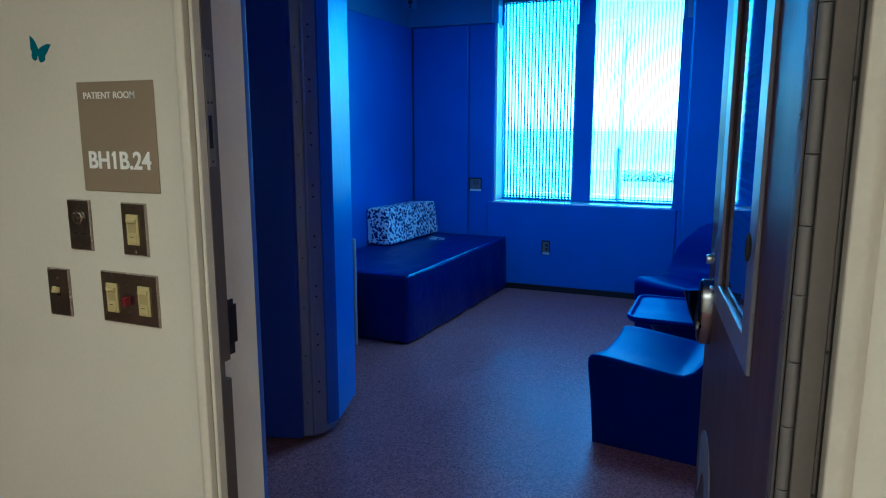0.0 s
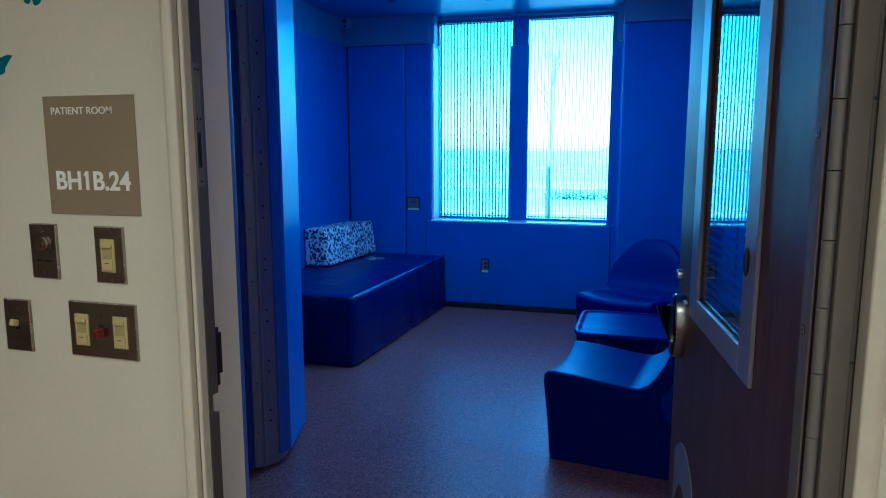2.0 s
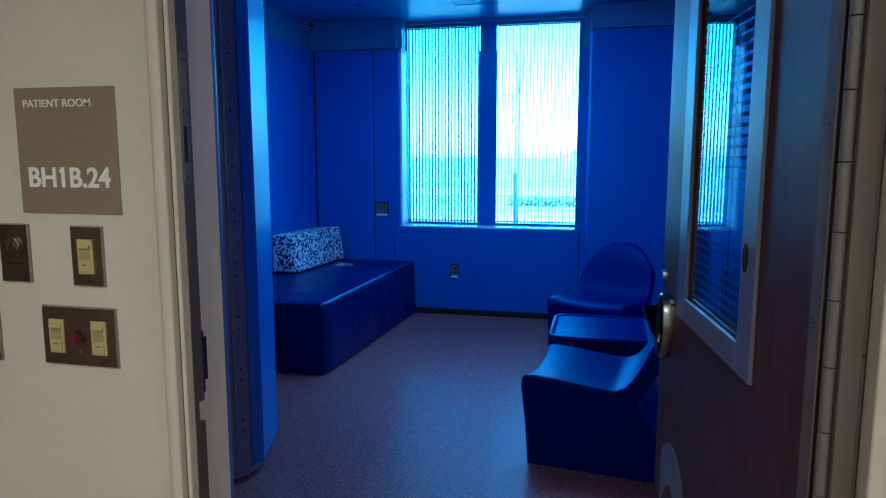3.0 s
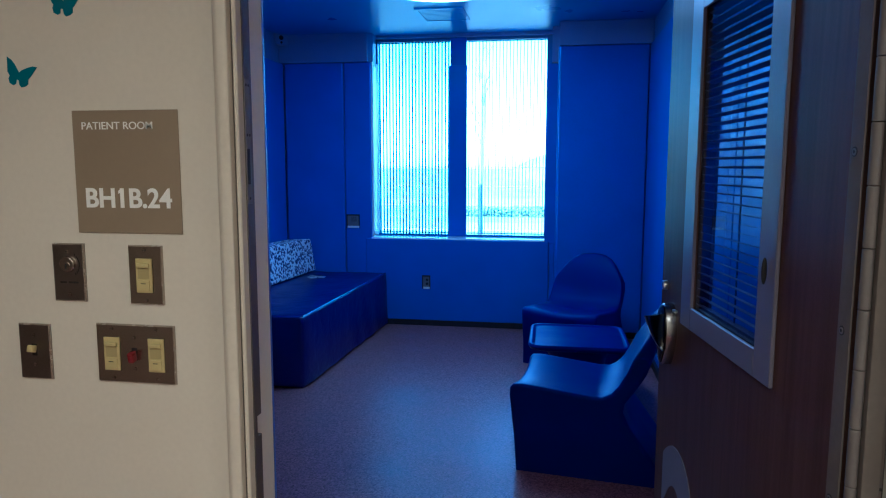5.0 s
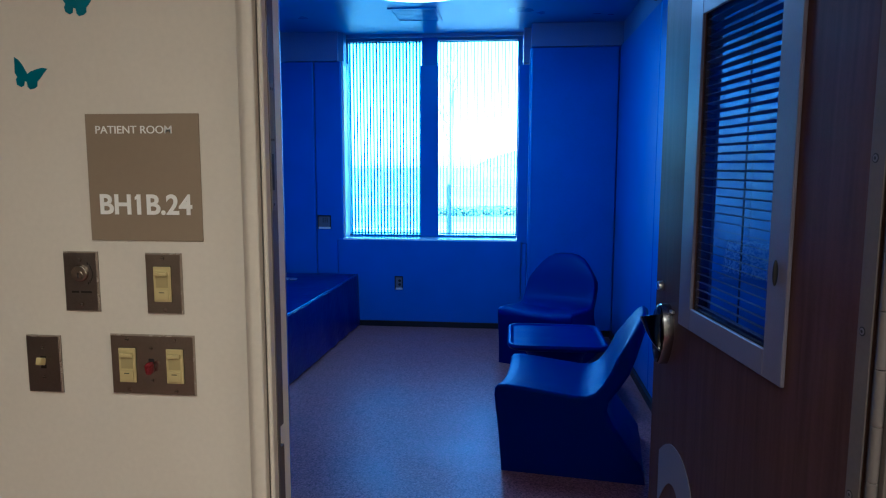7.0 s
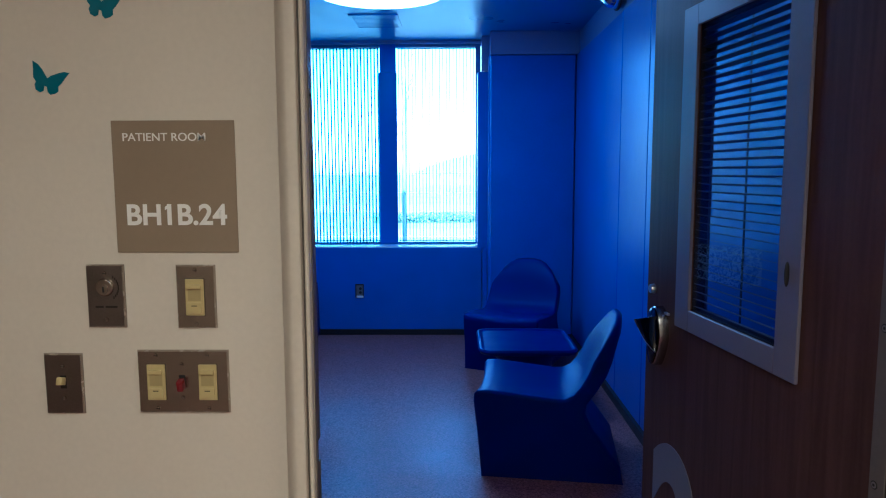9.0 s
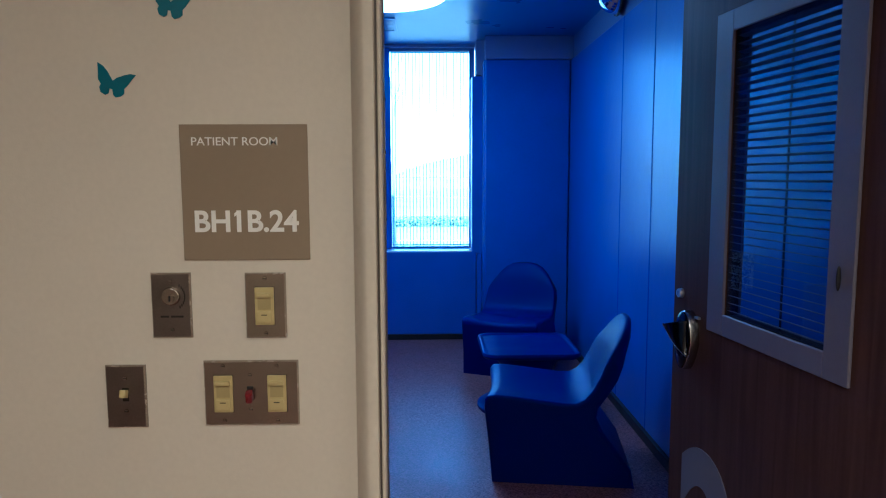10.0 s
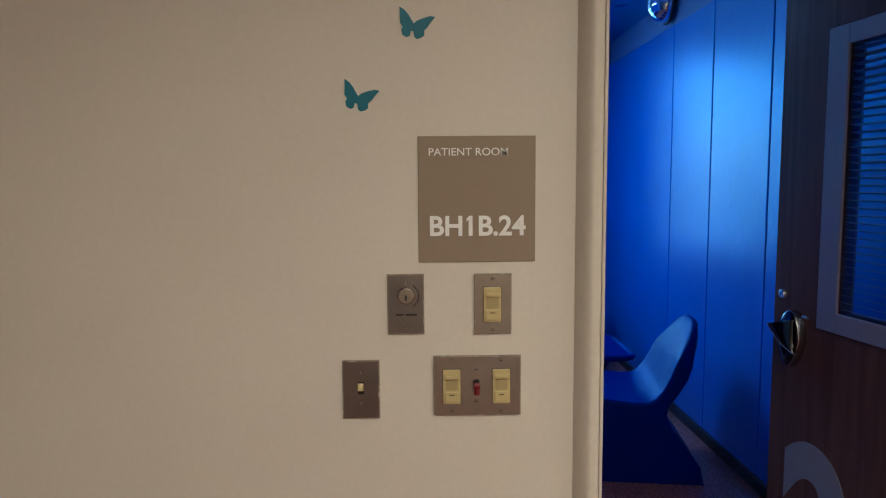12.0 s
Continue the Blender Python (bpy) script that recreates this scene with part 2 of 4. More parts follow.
def rod(a, b, r, r2=None, seg=16, bevel=0.0):
    a, b = Vector(a), Vector(b)
    bm = bmesh.new()
    m = Matrix.Translation((a + b) / 2) @ (b - a).to_track_quat("Z", "Y").to_matrix().to_4x4()
    bmesh.ops.create_cone(bm, cap_ends=True, segments=seg, radius1=r, radius2=r if r2 is None else r2, depth=(b - a).length, matrix=m)
    if bevel:
        rim = [e for e in bm.edges if len(e.link_faces) == 2 and e.calc_face_angle() > 1.0]
        bmesh.ops.bevel(bm, geom=rim, offset=bevel, segments=2, profile=0.5, affect="EDGES")
    return bm


def prism(outline, z0, z1, bevel=0.0, seg=2):
    """A plan outline of (x, y), anticlockwise, raised from z0 to z1."""
    bm = bmesh.new()
    low = [bm.verts.new((x, y, z0)) for x, y in outline]
    face = bm.faces.new(low)
    up = bmesh.ops.extrude_face_region(bm, geom=[face])
    bmesh.ops.translate(bm, vec=(0, 0, z1 - z0), verts=[v for v in up["geom"] if isinstance(v, bmesh.types.BMVert)])
    bmesh.ops.recalc_face_normals(bm, faces=list(bm.faces))
    if bevel:
        bmesh.ops.bevel(bm, geom=[e for e in bm.edges if e.calc_face_angle(0) > 0.6], offset=bevel, segments=seg, profile=0.5, affect="EDGES")
    return bm


def mesh_of(name, bm, mat, smooth=True):
    bmesh.ops.recalc_face_normals(bm, faces=list(bm.faces))
    bm.normal_update()
    sharp = []
    for e in bm.edges:
        crisp = len(e.link_faces) != 2
        if not crisp:
            a, b = sorted(f.calc_area() for f in e.link_faces)
            turn = e.calc_face_angle(0)
            crisp = turn > radians(38) or (turn > 0.05 and b > 14 * a)
        sharp.append(crisp)
    me = bpy.data.meshes.new(name)
    bm.to_mesh(me)
    bm.free()
    if mat:
        me.materials.append(mat)
    if smooth:
        me.polygons.foreach_set("use_smooth", [not all(sharp)] * len(me.polygons))
        edge = me.attributes.get("sharp_edge") or me.attributes.new("sharp_edge", "BOOLEAN", "EDGE")
        edge.data.foreach_set("value", sharp)
    else:
        me.polygons.foreach_set("use_smooth", [False] * len(me.polygons))
    return me


def part(name, bm, mat, parent=None, label="", m=None, smooth=True):
    ob = new(name, mesh_of(name, bm, mat, smooth))
    ob.parent = parent
    if m is not None:
        ob.matrix_local = m
    return tagged(ob, label)


def root(name, m, label, category, group="", kind=""):
    ob = new(name)
    ob.matrix_world = m
    ob.empty_display_size = 0.1
    return tagged(ob, label, category, group, kind)


def structure(name, bm, mat, label, category="", smooth=False):
    return tagged(part(name, bm, mat, None, "", None, smooth), label, category or name.split("_")[0], "", "structure")


def letters(text, x0, x1, z0, z1, depth, bold=0.0):
    """Lettering as a mesh in the xz plane, facing -y, fitted to the given box."""
    cu = bpy.data.curves.new("lettering", "FONT")
    cu.body, cu.extrude, cu.offset = text, 0.02, bold
    ob = new("lettering", cu)
    bpy.context.view_layer.update()
    me = bpy.data.meshes.new_from_object(ob.evaluated_get(bpy.context.evaluated_depsgraph_get()))
    bpy.data.objects.remove(ob)
    bm = bmesh.new()
    bm.from_mesh(me)
    bpy.data.meshes.remove(me)
    lo = [min(v.co[k] for v in bm.verts) for k in range(3)]
    hi = [max(v.co[k] for v in bm.verts) for k in range(3)]
    for v in bm.verts:
        f = [(v.co[k] - lo[k]) / (hi[k] - lo[k]) for k in range(3)]
        v.co = (x0 + f[0] * (x1 - x0), -f[2] * depth, z0 + f[1] * (z1 - z0))
    return bm


# ---- the shell of corridor and room ----
CEIL = 2.85
floor = structure("floor", box(-4.2, 4.2, -2.6, 5.75, -0.15, 0.0), M_FLOOR, "grey-brown speckled sheet vinyl floor with a dull sheen", "floor")
wall_corridor = structure("wall_corridor", boxes((-4.2, 0.279, 0.0, 0.16, 0, 2.8), (1.434, 4.2, 0.0, 0.16, 0, 2.8), (0.279, 1.434, 0.0, 0.16, 2.29, 2.8)), M_CREAM,
                          "cream painted corridor wall round the doorway", "wall")
structure("wall_corridor_back", box(-4.2, 4.2, -2.72, -2.6, 0, 2.8), M_CREAM, "plain cream wall across the corridor", "wall")
structure("wall_corridor_end", box(-4.32, -4.2, -2.72, 0.14, 0, 2.8), M_CREAM, "plain cream end wall of the corridor", "wall")
structure("wall_corridor_end", box(4.2, 4.32, -2.72, 0.14, 0, 2.8), M_CREAM, "plain cream end wall of the corridor", "wall")
structure("ceiling_corridor", box(-4.32, 4.32, -2.72, 0.14, 2.8, 2.9), M_WHITE, "plain white corridor ceiling", "ceiling")
structure("ceiling", box(-2.0, 1.95, 0.14, 5.75, CEIL, CEIL + 0.12), M_CEIL, "glossy blue painted ceiling", "ceiling")

wall_east = structure("wall_east", box(1.715, 1.9, 0.14, 5.75, 0, CEIL), M_UPPER, "blue-grey painted side wall above blue padding", "wall")
wall_west = structure("wall_west", box(-1.95, -1.82, 0.14, 5.75, 0, CEIL), M_UPPER, "blue-grey painted side wall above blue padding", "wall")
wall_north = structure("wall_north", boxes((-1.95, -0.905, 5.42, 5.75, 0, CEIL), (0.925, 1.9, 5.19, 5.75, 0, CEIL), (-0.905, 0.925, 5.40, 5.75, 0, 0.84), (-0.905, 0.925, 5.56, 5.75, 2.822, CEIL)),
                       M_UPPER, "blue-grey painted window wall with a deep window opening", "wall")


def pad(parent, x0, x1, y0, y1, z0, z1, bevel=0.014):
    return part("panel", box(x0, x1, y0, y1, z0, z1, bevel, 3), M_PAD, parent, "royal blue vinyl wall pad")


PT, PE = 2.575, 2.64
pad(wall_east, 1.69, 1.716, 3.452, 5.155, 0.05, PE, 0.009)
pad(wall_east, 1.69, 1.716, 2.798, 3.448, 0.05, PE, 0.009)
pad(wall_east, 1.69, 1.716, 2.102, 2.794, 0.05, PE, 0.009)
pad(wall_east, 1.69, 1.716, 0.20, 2.098, 0.05, PE, 0.009)
pad(wall_west, -1.821, -1.780, 4.004, 5.385, 0.05, PT, 0.02)
pad(wall_west, -1.821, -1.780, 2.22, 3.996, 0.05, PT, 0.02)
pad(wall_north, -1.777, -1.174, 5.39, 5.421, 0.05, PT)
pad(wall_north, -1.168, -0.900, 5.39, 5.421, 0.05, PT)
pad(wall_north, -0.956, 0.845, 5.366, 5.402, 0.05, 0.862, 0.012)
pad(wall_north, 0.910, 1.688, 5.16, 5.191, 0.05, PE)
pad(wall_north, 0.898, 0.926, 5.192, 5.378, 0.05, PE, 0.006)
pad(wall_north, 0.850, 0.897, 5.378, 5.402, 0.05, 2.50, 0.006)
# the sides of the window opening
part("reveal", box(-0.907, -0.885, 5.425, 5.62, 0.873, 2.58, 0.004), M_SILL, wall_north, "white painted side of the window opening")
pad(wall_north, 0.802, 0.926, 5.372, 5.62, 0.842, 2.52, 0.008)
part("sill", box(-0.90, 0.80, 5.37, 5.64, 0.841, 0.872, 0.006), M_SILL, wall_north, "white painted window ledge")
part("soffit", prism([(-0.925, 5.40), (-0.885, 5.44), (-0.885, 5.56), (-0.925, 5.56)], 2.54, CEIL - 0.002), M_UPPER, wall_north)
part("soffit", prism([(0.84, 5.36), (0.925, 5.36), (0.925, 5.57), (0.84, 5.57)], 2.53, CEIL - 0.002), M_UPPER, wall_north)
part("soffit", box(-1.819, -0.925, 5.37, 5.42, PT + 0.002, CEIL - 0.002, 0.004), M_UPPER, wall_north)
part("soffit", box(0.905, 1.714, 5.145, 5.19, PE + 0.002, CEIL - 0.002, 0.004), M_UPPER, wall_north)

for name, b in (("baseboard_north", (-0.96, 0.925, 5.36, 5.401, 0.0, 0.055)), ("baseboard_north_side", (0.925, 1.70, 5.15, 5.19, 0.0, 0.055)),
                ("baseboard_east", (1.665, 1.714, 0.2, 5.15, 0.0, 0.06)), ("baseboard_west", (-1.819, -1.775, 2.21, 5.38, 0.0, 0.055))):
    structure(name, box(*b, bevel=0.004), M_RUBBER, "black rubber cove base along the padded wall", "baseboard", True)

# ---- the window ----
window = structure("window_1", boxes((-0.905, -0.884, 5.62, 5.70, 0.872, 2.82), (0.79, 0.84, 5.62, 5.70, 0.872, 2.82), (-0.884, 0.79, 5.62, 5.70, 2.795, 2.82),
                                     (-0.884, 0.79, 5.62, 5.70, 0.872, 0.888)), M_WINFRAME, "tall two-pane window with vertical security rods over the glass", "window")
part("mullion", box(-0.145, 0.012, 5.60, 5.70, 0.874, 2.82, 0.006), M_PAD, window, "blue padded centre post")
part("mullion_pad", box(-0.155, 0.022, 5.575, 5.60, 0.874, 2.55, 0.008), M_PAD, window)
for x0, x1 in ((-0.884, -0.145), (0.012, 0.79)):
    pane = part("pane", box(x0, x1, 5.668, 5.674, 0.888, 2.795), M_SCREENED if x0 < 0 else M_TINTED, window)
    pane.visible_shadow = False
def rod_material():
    m = material("translucent_rod", (0.42, 0.62, 0.66), 0.4, vary=0.04, bump=0)
    nodes, link, b = nodes_of(m)
    through_light, mix = nodes.new("ShaderNodeBsdfTranslucent"), nodes.new("ShaderNodeMixShader")
    through_light.inputs["Color"].default_value = (0.22, 0.54, 0.60, 1)
    mix.inputs[0].default_value = 0.7
    link(b.outputs[0], mix.inputs[1])
    link(through_light.outputs[0], mix.inputs[2])
    link(mix.outputs[0], nodes["Material Output"].inputs["Surface"])
    return m


M_ROD = rod_material()
rod_wide = mesh_of("rod", box(-0.0072, 0.0072, 5.640, 5.648, 0.889, 2.794, 0.002, 1), M_ROD)
rod_thin = mesh_of("rod", box(-0.003, 0.003, 5.640, 5.646, 0.889, 2.794, 0.001, 1), M_ROD)
for k in range(22):
    ob = new("rod", rod_wide)
    ob.parent, ob.location = window, (-0.868 + 0.0333 * k, 0, 0)
for k in range(23):
    ob = new("rod", rod_thin)
    ob.parent, ob.location = window, (0.034 + 0.0335 * k, 0, 0)
for x0, x1 in ((-0.884, -0.156), (0.023, 0.79)):
    part("rod_rail", box(x0, x1, 5.634, 5.652, 0.900, 0.908), M_ROD, window)
    part("rod_rail", box(x0, x1, 5.634, 5.652, 2.780, 2.788), M_ROD, window)

# ---- outside ----
structure("ground", box(-400, 400, 5.76, 900, -0.75, -0.6), M_GRASS, "pale lawn running away from the building", "ground")
structure("pavement", box(-80, 80, 22.0, 25.0, -0.6, -0.56), M_ROAD, "pale concrete path beyond the window", "pavement")
structure("road", box(-200, 200, 37, 45, -0.6, -0.57), M_ROAD, "pale grey road across the lawn", "road")


def mound(x0, x1, y0, y1, h, mat, name, label, category, kind="structure", rough=0.15):
    bm = bmesh.new()
    bmesh.ops.create_grid(bm, x_segments=50, y_segments=10, size=0.5)
    for v in bm.verts:
        fx, fy = v.co.x + 0.5, v.co.y + 0.5
        x, y = x0 + fx * (x1 - x0), y0 + fy * (y1 - y0)
        z = h * (math.sin(math.pi * fx) ** 0.5) * (math.sin(math.pi * fy) ** 0.4) * (1 + rough * noise.noise((x * 0.6, y * 0.6, 0)))
        v.co = (x, y, -0.62 + z)
    return tagged(part(name, bm, mat), label, category, "", kind)


mound(-10, 120, 120, 240, 11.0, M_GRASS, "hill", "low pale hill beyond the road", "hill")


def hedge(x0, x1, y, h):
    bm = bmesh.new()
    n = int((x1 - x0) * 420)
    for _ in range(n):
        x, yy, z = random.uniform(x0, x1), y + random.gauss(0, 0.3), abs(random.gauss(0, 0.55)) * h
        a, s = random.uniform(0, 6.28), random.uniform(0.05, 0.10)
        d = Vector((math.cos(a), math.sin(a), random.uniform(-0.6, 0.9))).normalized()
        u = d.orthogonal().normalized()
        c = Vector((x, yy, -0.6 + min(z, h)))
        f = [bm.verts.new(c + d * s), bm.verts.new(c + u * s * 0.5), bm.verts.new(c - d * s), bm.verts.new(c - u * s * 0.5)]
        bm.faces.new(f)
    return tagged(part("shrub", bm, M_HEDGE, smooth=False), "low shrub bed on the lawn outside", "shrub")


hedge(-3.0, 9.0, 29.0, 0.42)


def fence(x0, x1, y, top):
    """A pale mesh-less rail fence: posts with two thin rails."""
    ob = root("fence", pose(x0, y, -0.61), "pale thin metal rail fence beyond the lawn", "fence")
    for z in (top, top - 1.0):
        part("rail", rod((0, 0, z), (x1 - x0, 0, z), 0.025, seg=8), M_BARK, ob)
    for k in range(int((x1 - x0) / 3.0) + 1):
        part("post", rod((3.0 * k, 0, 0), (3.0 * k, 0, top + 0.06), 0.04, seg=8), M_BARK, ob)
    return ob


fence(-12.0, 15.0, 34.0, 2.17)


def tree(x, y, h):
    ob = root("tree", pose(x, y, -0.62), "slim bare young tree on the lawn outside the window", "tree")
    trunk = bmesh.new()
    last, r = Vector((0, 0, 0)), 0.040
    n = 9
    points = [last]
    for k in range(1, n + 1):
        nxt = Vector((0.018 * math.sin(k * 1.7), 0.015 * math.cos(k * 2.1), h * k / n))
        merge(trunk, rod(last, nxt, r, r * 0.93, 8))
        last, r = nxt, r * 0.93
        points.append(nxt)
    part("trunk", trunk, M_BARK, ob)
    limbs = bmesh.new()
    for k in range(30):
        f = random.uniform(0.40, 0.98)
        base = points[int(f * n)].lerp(points[min(n, int(f * n) + 1)], f * n % 1)
        a = k * 2.4
        reach = (1.05 - f) * h * 0.05 + 0.16
        tip = base + Vector((math.cos(a) * reach * 0.6, math.sin(a) * reach * 0.6, reach))
        merge(limbs, rod(base, tip, 0.009, 0.004, 5))
        for j in range(4):
            p = base.lerp(tip, 0.35 + 0.17 * j)
            b = a + random.uniform(-1.4, 1.4)
            merge(limbs, rod(p, p + Vector((math.cos(b) * 0.3, math.sin(b) * 0.3, 0.28)) * reach * 0.7, 0.005, 0.0025, 4))
    part("crown", limbs, M_BARK, ob, "bare twigs")
    return ob


tree(-0.09, 8.1, 5.6)

# ---- the doorway ----
frame_in = boxes((1.396, 1.4245, -0.004, 0.15, 0, 2.26), (0.3095, 1.4335, -0.016, 0.15, 2.26, 2.29), bevel=0.002)
frame_ob = structure("door_frame", frame_in, M_FRAME, "taupe painted steel door frame with a cream rabbet", "door frame", True)
part("casing", prism([(0.266, -0.0002), (0.270, -0.011), (0.2755, -0.022), (0.2815, -0.031), (0.2870, -0.0358), (0.2924, -0.0375), (0.306, -0.0352), (0.308, -0.033), (0.308, -0.0002)], 0, 2.30, 0.001), M_CASING, frame_ob, "worn cream casing edge")
part("casing", prism([(1.4337, -0.0002), (1.4337, -0.035), (1.436, -0.0375), (1.450, -0.0375), (1.4555, -0.0358), (1.461, -0.031), (1.467, -0.022), (1.4725, -0.011), (1.4765, -0.0002)], 0, 2.30, 0.001), M_CASING, frame_ob, "worn cream casing edge")
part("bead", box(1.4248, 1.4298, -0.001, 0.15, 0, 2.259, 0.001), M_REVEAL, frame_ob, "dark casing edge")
part("joint", box(1.4299, 1.4335, 0.006, 0.15, 0, 2.259), M_DARK, frame_ob)
part("joint", box(0.3082, 0.3118, -0.018, 0.0, 0, 2.259), M_REVEAL, frame_ob, "dark joint beside the casing")
part("bead", prism([(0.312, 0.0), (0.312, -0.0215), (0.3155, -0.0225), (0.3190, -0.0190), (0.3195, 0.0)], 0, 2.259, 0.0006), M_CASING, frame_ob, "lighter rounded edge of the frame")
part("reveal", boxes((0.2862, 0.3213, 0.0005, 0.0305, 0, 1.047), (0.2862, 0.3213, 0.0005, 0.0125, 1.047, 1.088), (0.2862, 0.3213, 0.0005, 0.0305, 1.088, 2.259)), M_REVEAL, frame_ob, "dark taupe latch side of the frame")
part("rabbet", box(0.2795, 0.2860, 0.001, 0.165, 0, 2.259), M_STOP, frame_ob, "cream painted rabbet behind the reveal")
part("stop_return", box(0.2700, 0.2815, 0.1655, 0.188, 0, 2.259, 0.003), M_PAD, frame_ob, "blue corner strip behind the rabbet")
part("strike_plate", boxes((0.2862, 0.2900, 0.034, 0.084, 1.083, 1.106), (0.2862, 0.2900, 0.034, 0.094, 1.107, 1.193), (0.2862, 0.2900, 0.034, 0.085, 1.194, 1.206)), M_DARK, frame_ob, "black latch strike")
latch = part("latch_plate", box(0.3205, 0.3221, 0.0008, 0.021, 1.499, 1.726, 0.0006), M_LATCH, frame_ob, "long dark steel latch plate")
part("latch_slot", box(0.3216, 0.3226, 0.004, 0.015, 1.535, 1.600, 0.0003), M_DARK, latch)
for y, z in ((0.006, 1.715), (0.016, 1.715), (0.006, 1.625), (0.016, 1.625), (0.011, 1.509)):
    part("screw", rod((0.3215, y, z), (0.3229, y, z), 0.0026, seg=10), M_DARK, latch)

for z in (1.640, 1.257, 1.034, 0.62):
    part("anchor_hole", rod((1.4268, -0.0005, z), (1.4268, -0.0022, z), 0.0032, 0.0024, 10), M_DARK, frame_ob, "dark anchor dimple")

# ---- the door ----
door = root("door_1", pose(1.372, 0.053, 0, 0, 0, 97.0), "walnut veneer door standing open, with a blind-filled vision window", "door")
T, DW, DH = 0.045, 1.085, 2.25
G0, G1, Z0, Z1 = 0.327, 0.773, 1.165, 2.0
leaf = part("leaf", boxes((0.0, G0, -T, 0, 0.012, DH), (G1, DW, -T, 0, 0.012, DH), (G0, G1, -T, 0, 0.012, Z0), (G0, G1, -T, 0, Z1, DH)), M_WOOD, door, "dark walnut veneer", None, False)
for y0, y1 in ((0.0, 0.009), (-T - 0.009, -T)):
    wf = bmesh.new()
    for b in ((0.246, G0 + 0.004, y0, y1, 1.105, 2.056), (G1 - 0.004, 0.856, y0, y1, 1.105, 2.056), (G0 + 0.004, G1 - 0.004, y0, y1, 1.105, Z0 + 0.004), (G0 + 0.004, G1 - 0.004, y0, y1, Z1 - 0.004, 2.056)):
        merge(wf, box(*b, bevel=0.002, seg=1))
    vision = part("window_trim", wf, M_DOORTRIM, door, "grey painted metal window trim")
for y in (-0.004,):
    g = part("pane", box(G0, G1, y - 0.003, y, Z0, Z1), M_DOORGLASS, door)
    g.visible_shadow = False
for b in ((G1 - 0.0025, G1 - 0.0005, -T, -0.008, Z0, Z1), (G0 + 0.0005, G0 + 0.0025, -T, -0.008, Z0, Z1), (G0 + 0.003, G1 - 0.003, -T, -0.008, Z0 + 0.0005, Z0 + 0.0025)):
    part("lining", box(*b), M_DARK, door)
slat = mesh_of("slat", box(G0 + 0.004, G1 - 0.004, -0.0115, 0.0115, -0.0008, 0.0008), M_BLIND, False)
for k in range(36):
    ob = new("slat", slat)
    ob.parent = door
    ob.matrix_local = pose(0, -0.0215, Z0 + 0.014 + 0.0229 * k, 13, 0, 0)
for u in (0.555,):
    part("ladder_tape", box(u - 0.004, u + 0.004, -0.036, -0.0345, Z0, Z1), M_DARK, door)
knob = bmesh.new()
bmesh.ops.create_uvsphere(knob, u_segments=16, v_segments=10, radius=1.0, matrix=Matrix.LocRotScale((0.284, 0.016, 1.350), None, (0.0040, 0.006, 0.029)))
part("blind_knob", knob, M_DARK, door, "black thumb wheel of the blind")

# hinge side
part("hinge_leaf", box(-0.024, 0.014, -0.002, 0.0015, 0.02, DH, 0.0005), M_FRAME, door, "grey hinge leaf")
for k in range(8):
    z = 0.380 + 0.3035 * k
    if z < DH:
        scr = part("hinge_screw", rod((0.000, 0.001, z), (0.000, 0.0020, z), 0.0085, seg=18), M_DARK, door)
        part("screw_head", rod((0.000, 0.0018, z), (0.000, 0.0028, z), 0.0062, seg=18), M_HINGE, scr)
        part("screw_recess", rod((0.000, 0.0026, z), (0.000, 0.0032, z), 0.0030, seg=10), M_DARK, scr)
barrel = bmesh.new()
z = 0.0155
while z < DH - 0.05:
    merge(barrel, rod((1.3865, 0.013, z), (1.3865, 0.013, min(z + 0.1002, DH)), 0.0094, seg=16, bevel=0.0010))
    z += 0.1016
part("hinge_barrel", barrel, M_HINGE, frame_ob, "grey knuckles of a continuous hinge")

# lever set, lock and large number
def lock_ring(f, y):
    """One outline of the lock body, broad and round at its top and narrow at its foot."""
    pts = []
    for k in range(36):
        a = 2 * math.pi * k / 36
        low = max(0.0, -math.sin(a))
        pts.append((0.961 + 0.006 * low + f * 0.053 * math.cos(a) * (1 - 0.34 * low), y, 1.046 + f * 0.099 * math.sin(a)))
    return pts


def lofted(rings, first=True, last=True):
    bm = bmesh.new()
    loops = [[bm.verts.new(p) for p in pts] for pts in rings]
    n = len(loops[0])
    for p, q in zip(loops, loops[1:]):
        for k in range(n):
            bm.faces.new((p[k], p[(k + 1) % n], q[(k + 1) % n], q[k]))
    if first:
        bm.faces.new(loops[0][::-1])
    if last:
        bm.faces.new(loops[-1])
    return bm


lever = part("escutcheon", lofted([lock_ring(1.0, 0.0), lock_ring(1.0, 0.027), lock_ring(0.97, 0.0305)]), M_SATIN, door, "satin chrome sides of a teardrop lock body")
part("face_plate", lofted([lock_ring(0.955, 0.0302), lock_ring(0.95, 0.034), lock_ring(0.86, 0.038), lock_ring(0.55, 0.0395)]), M_NICKEL, lever, "black polished lock face")
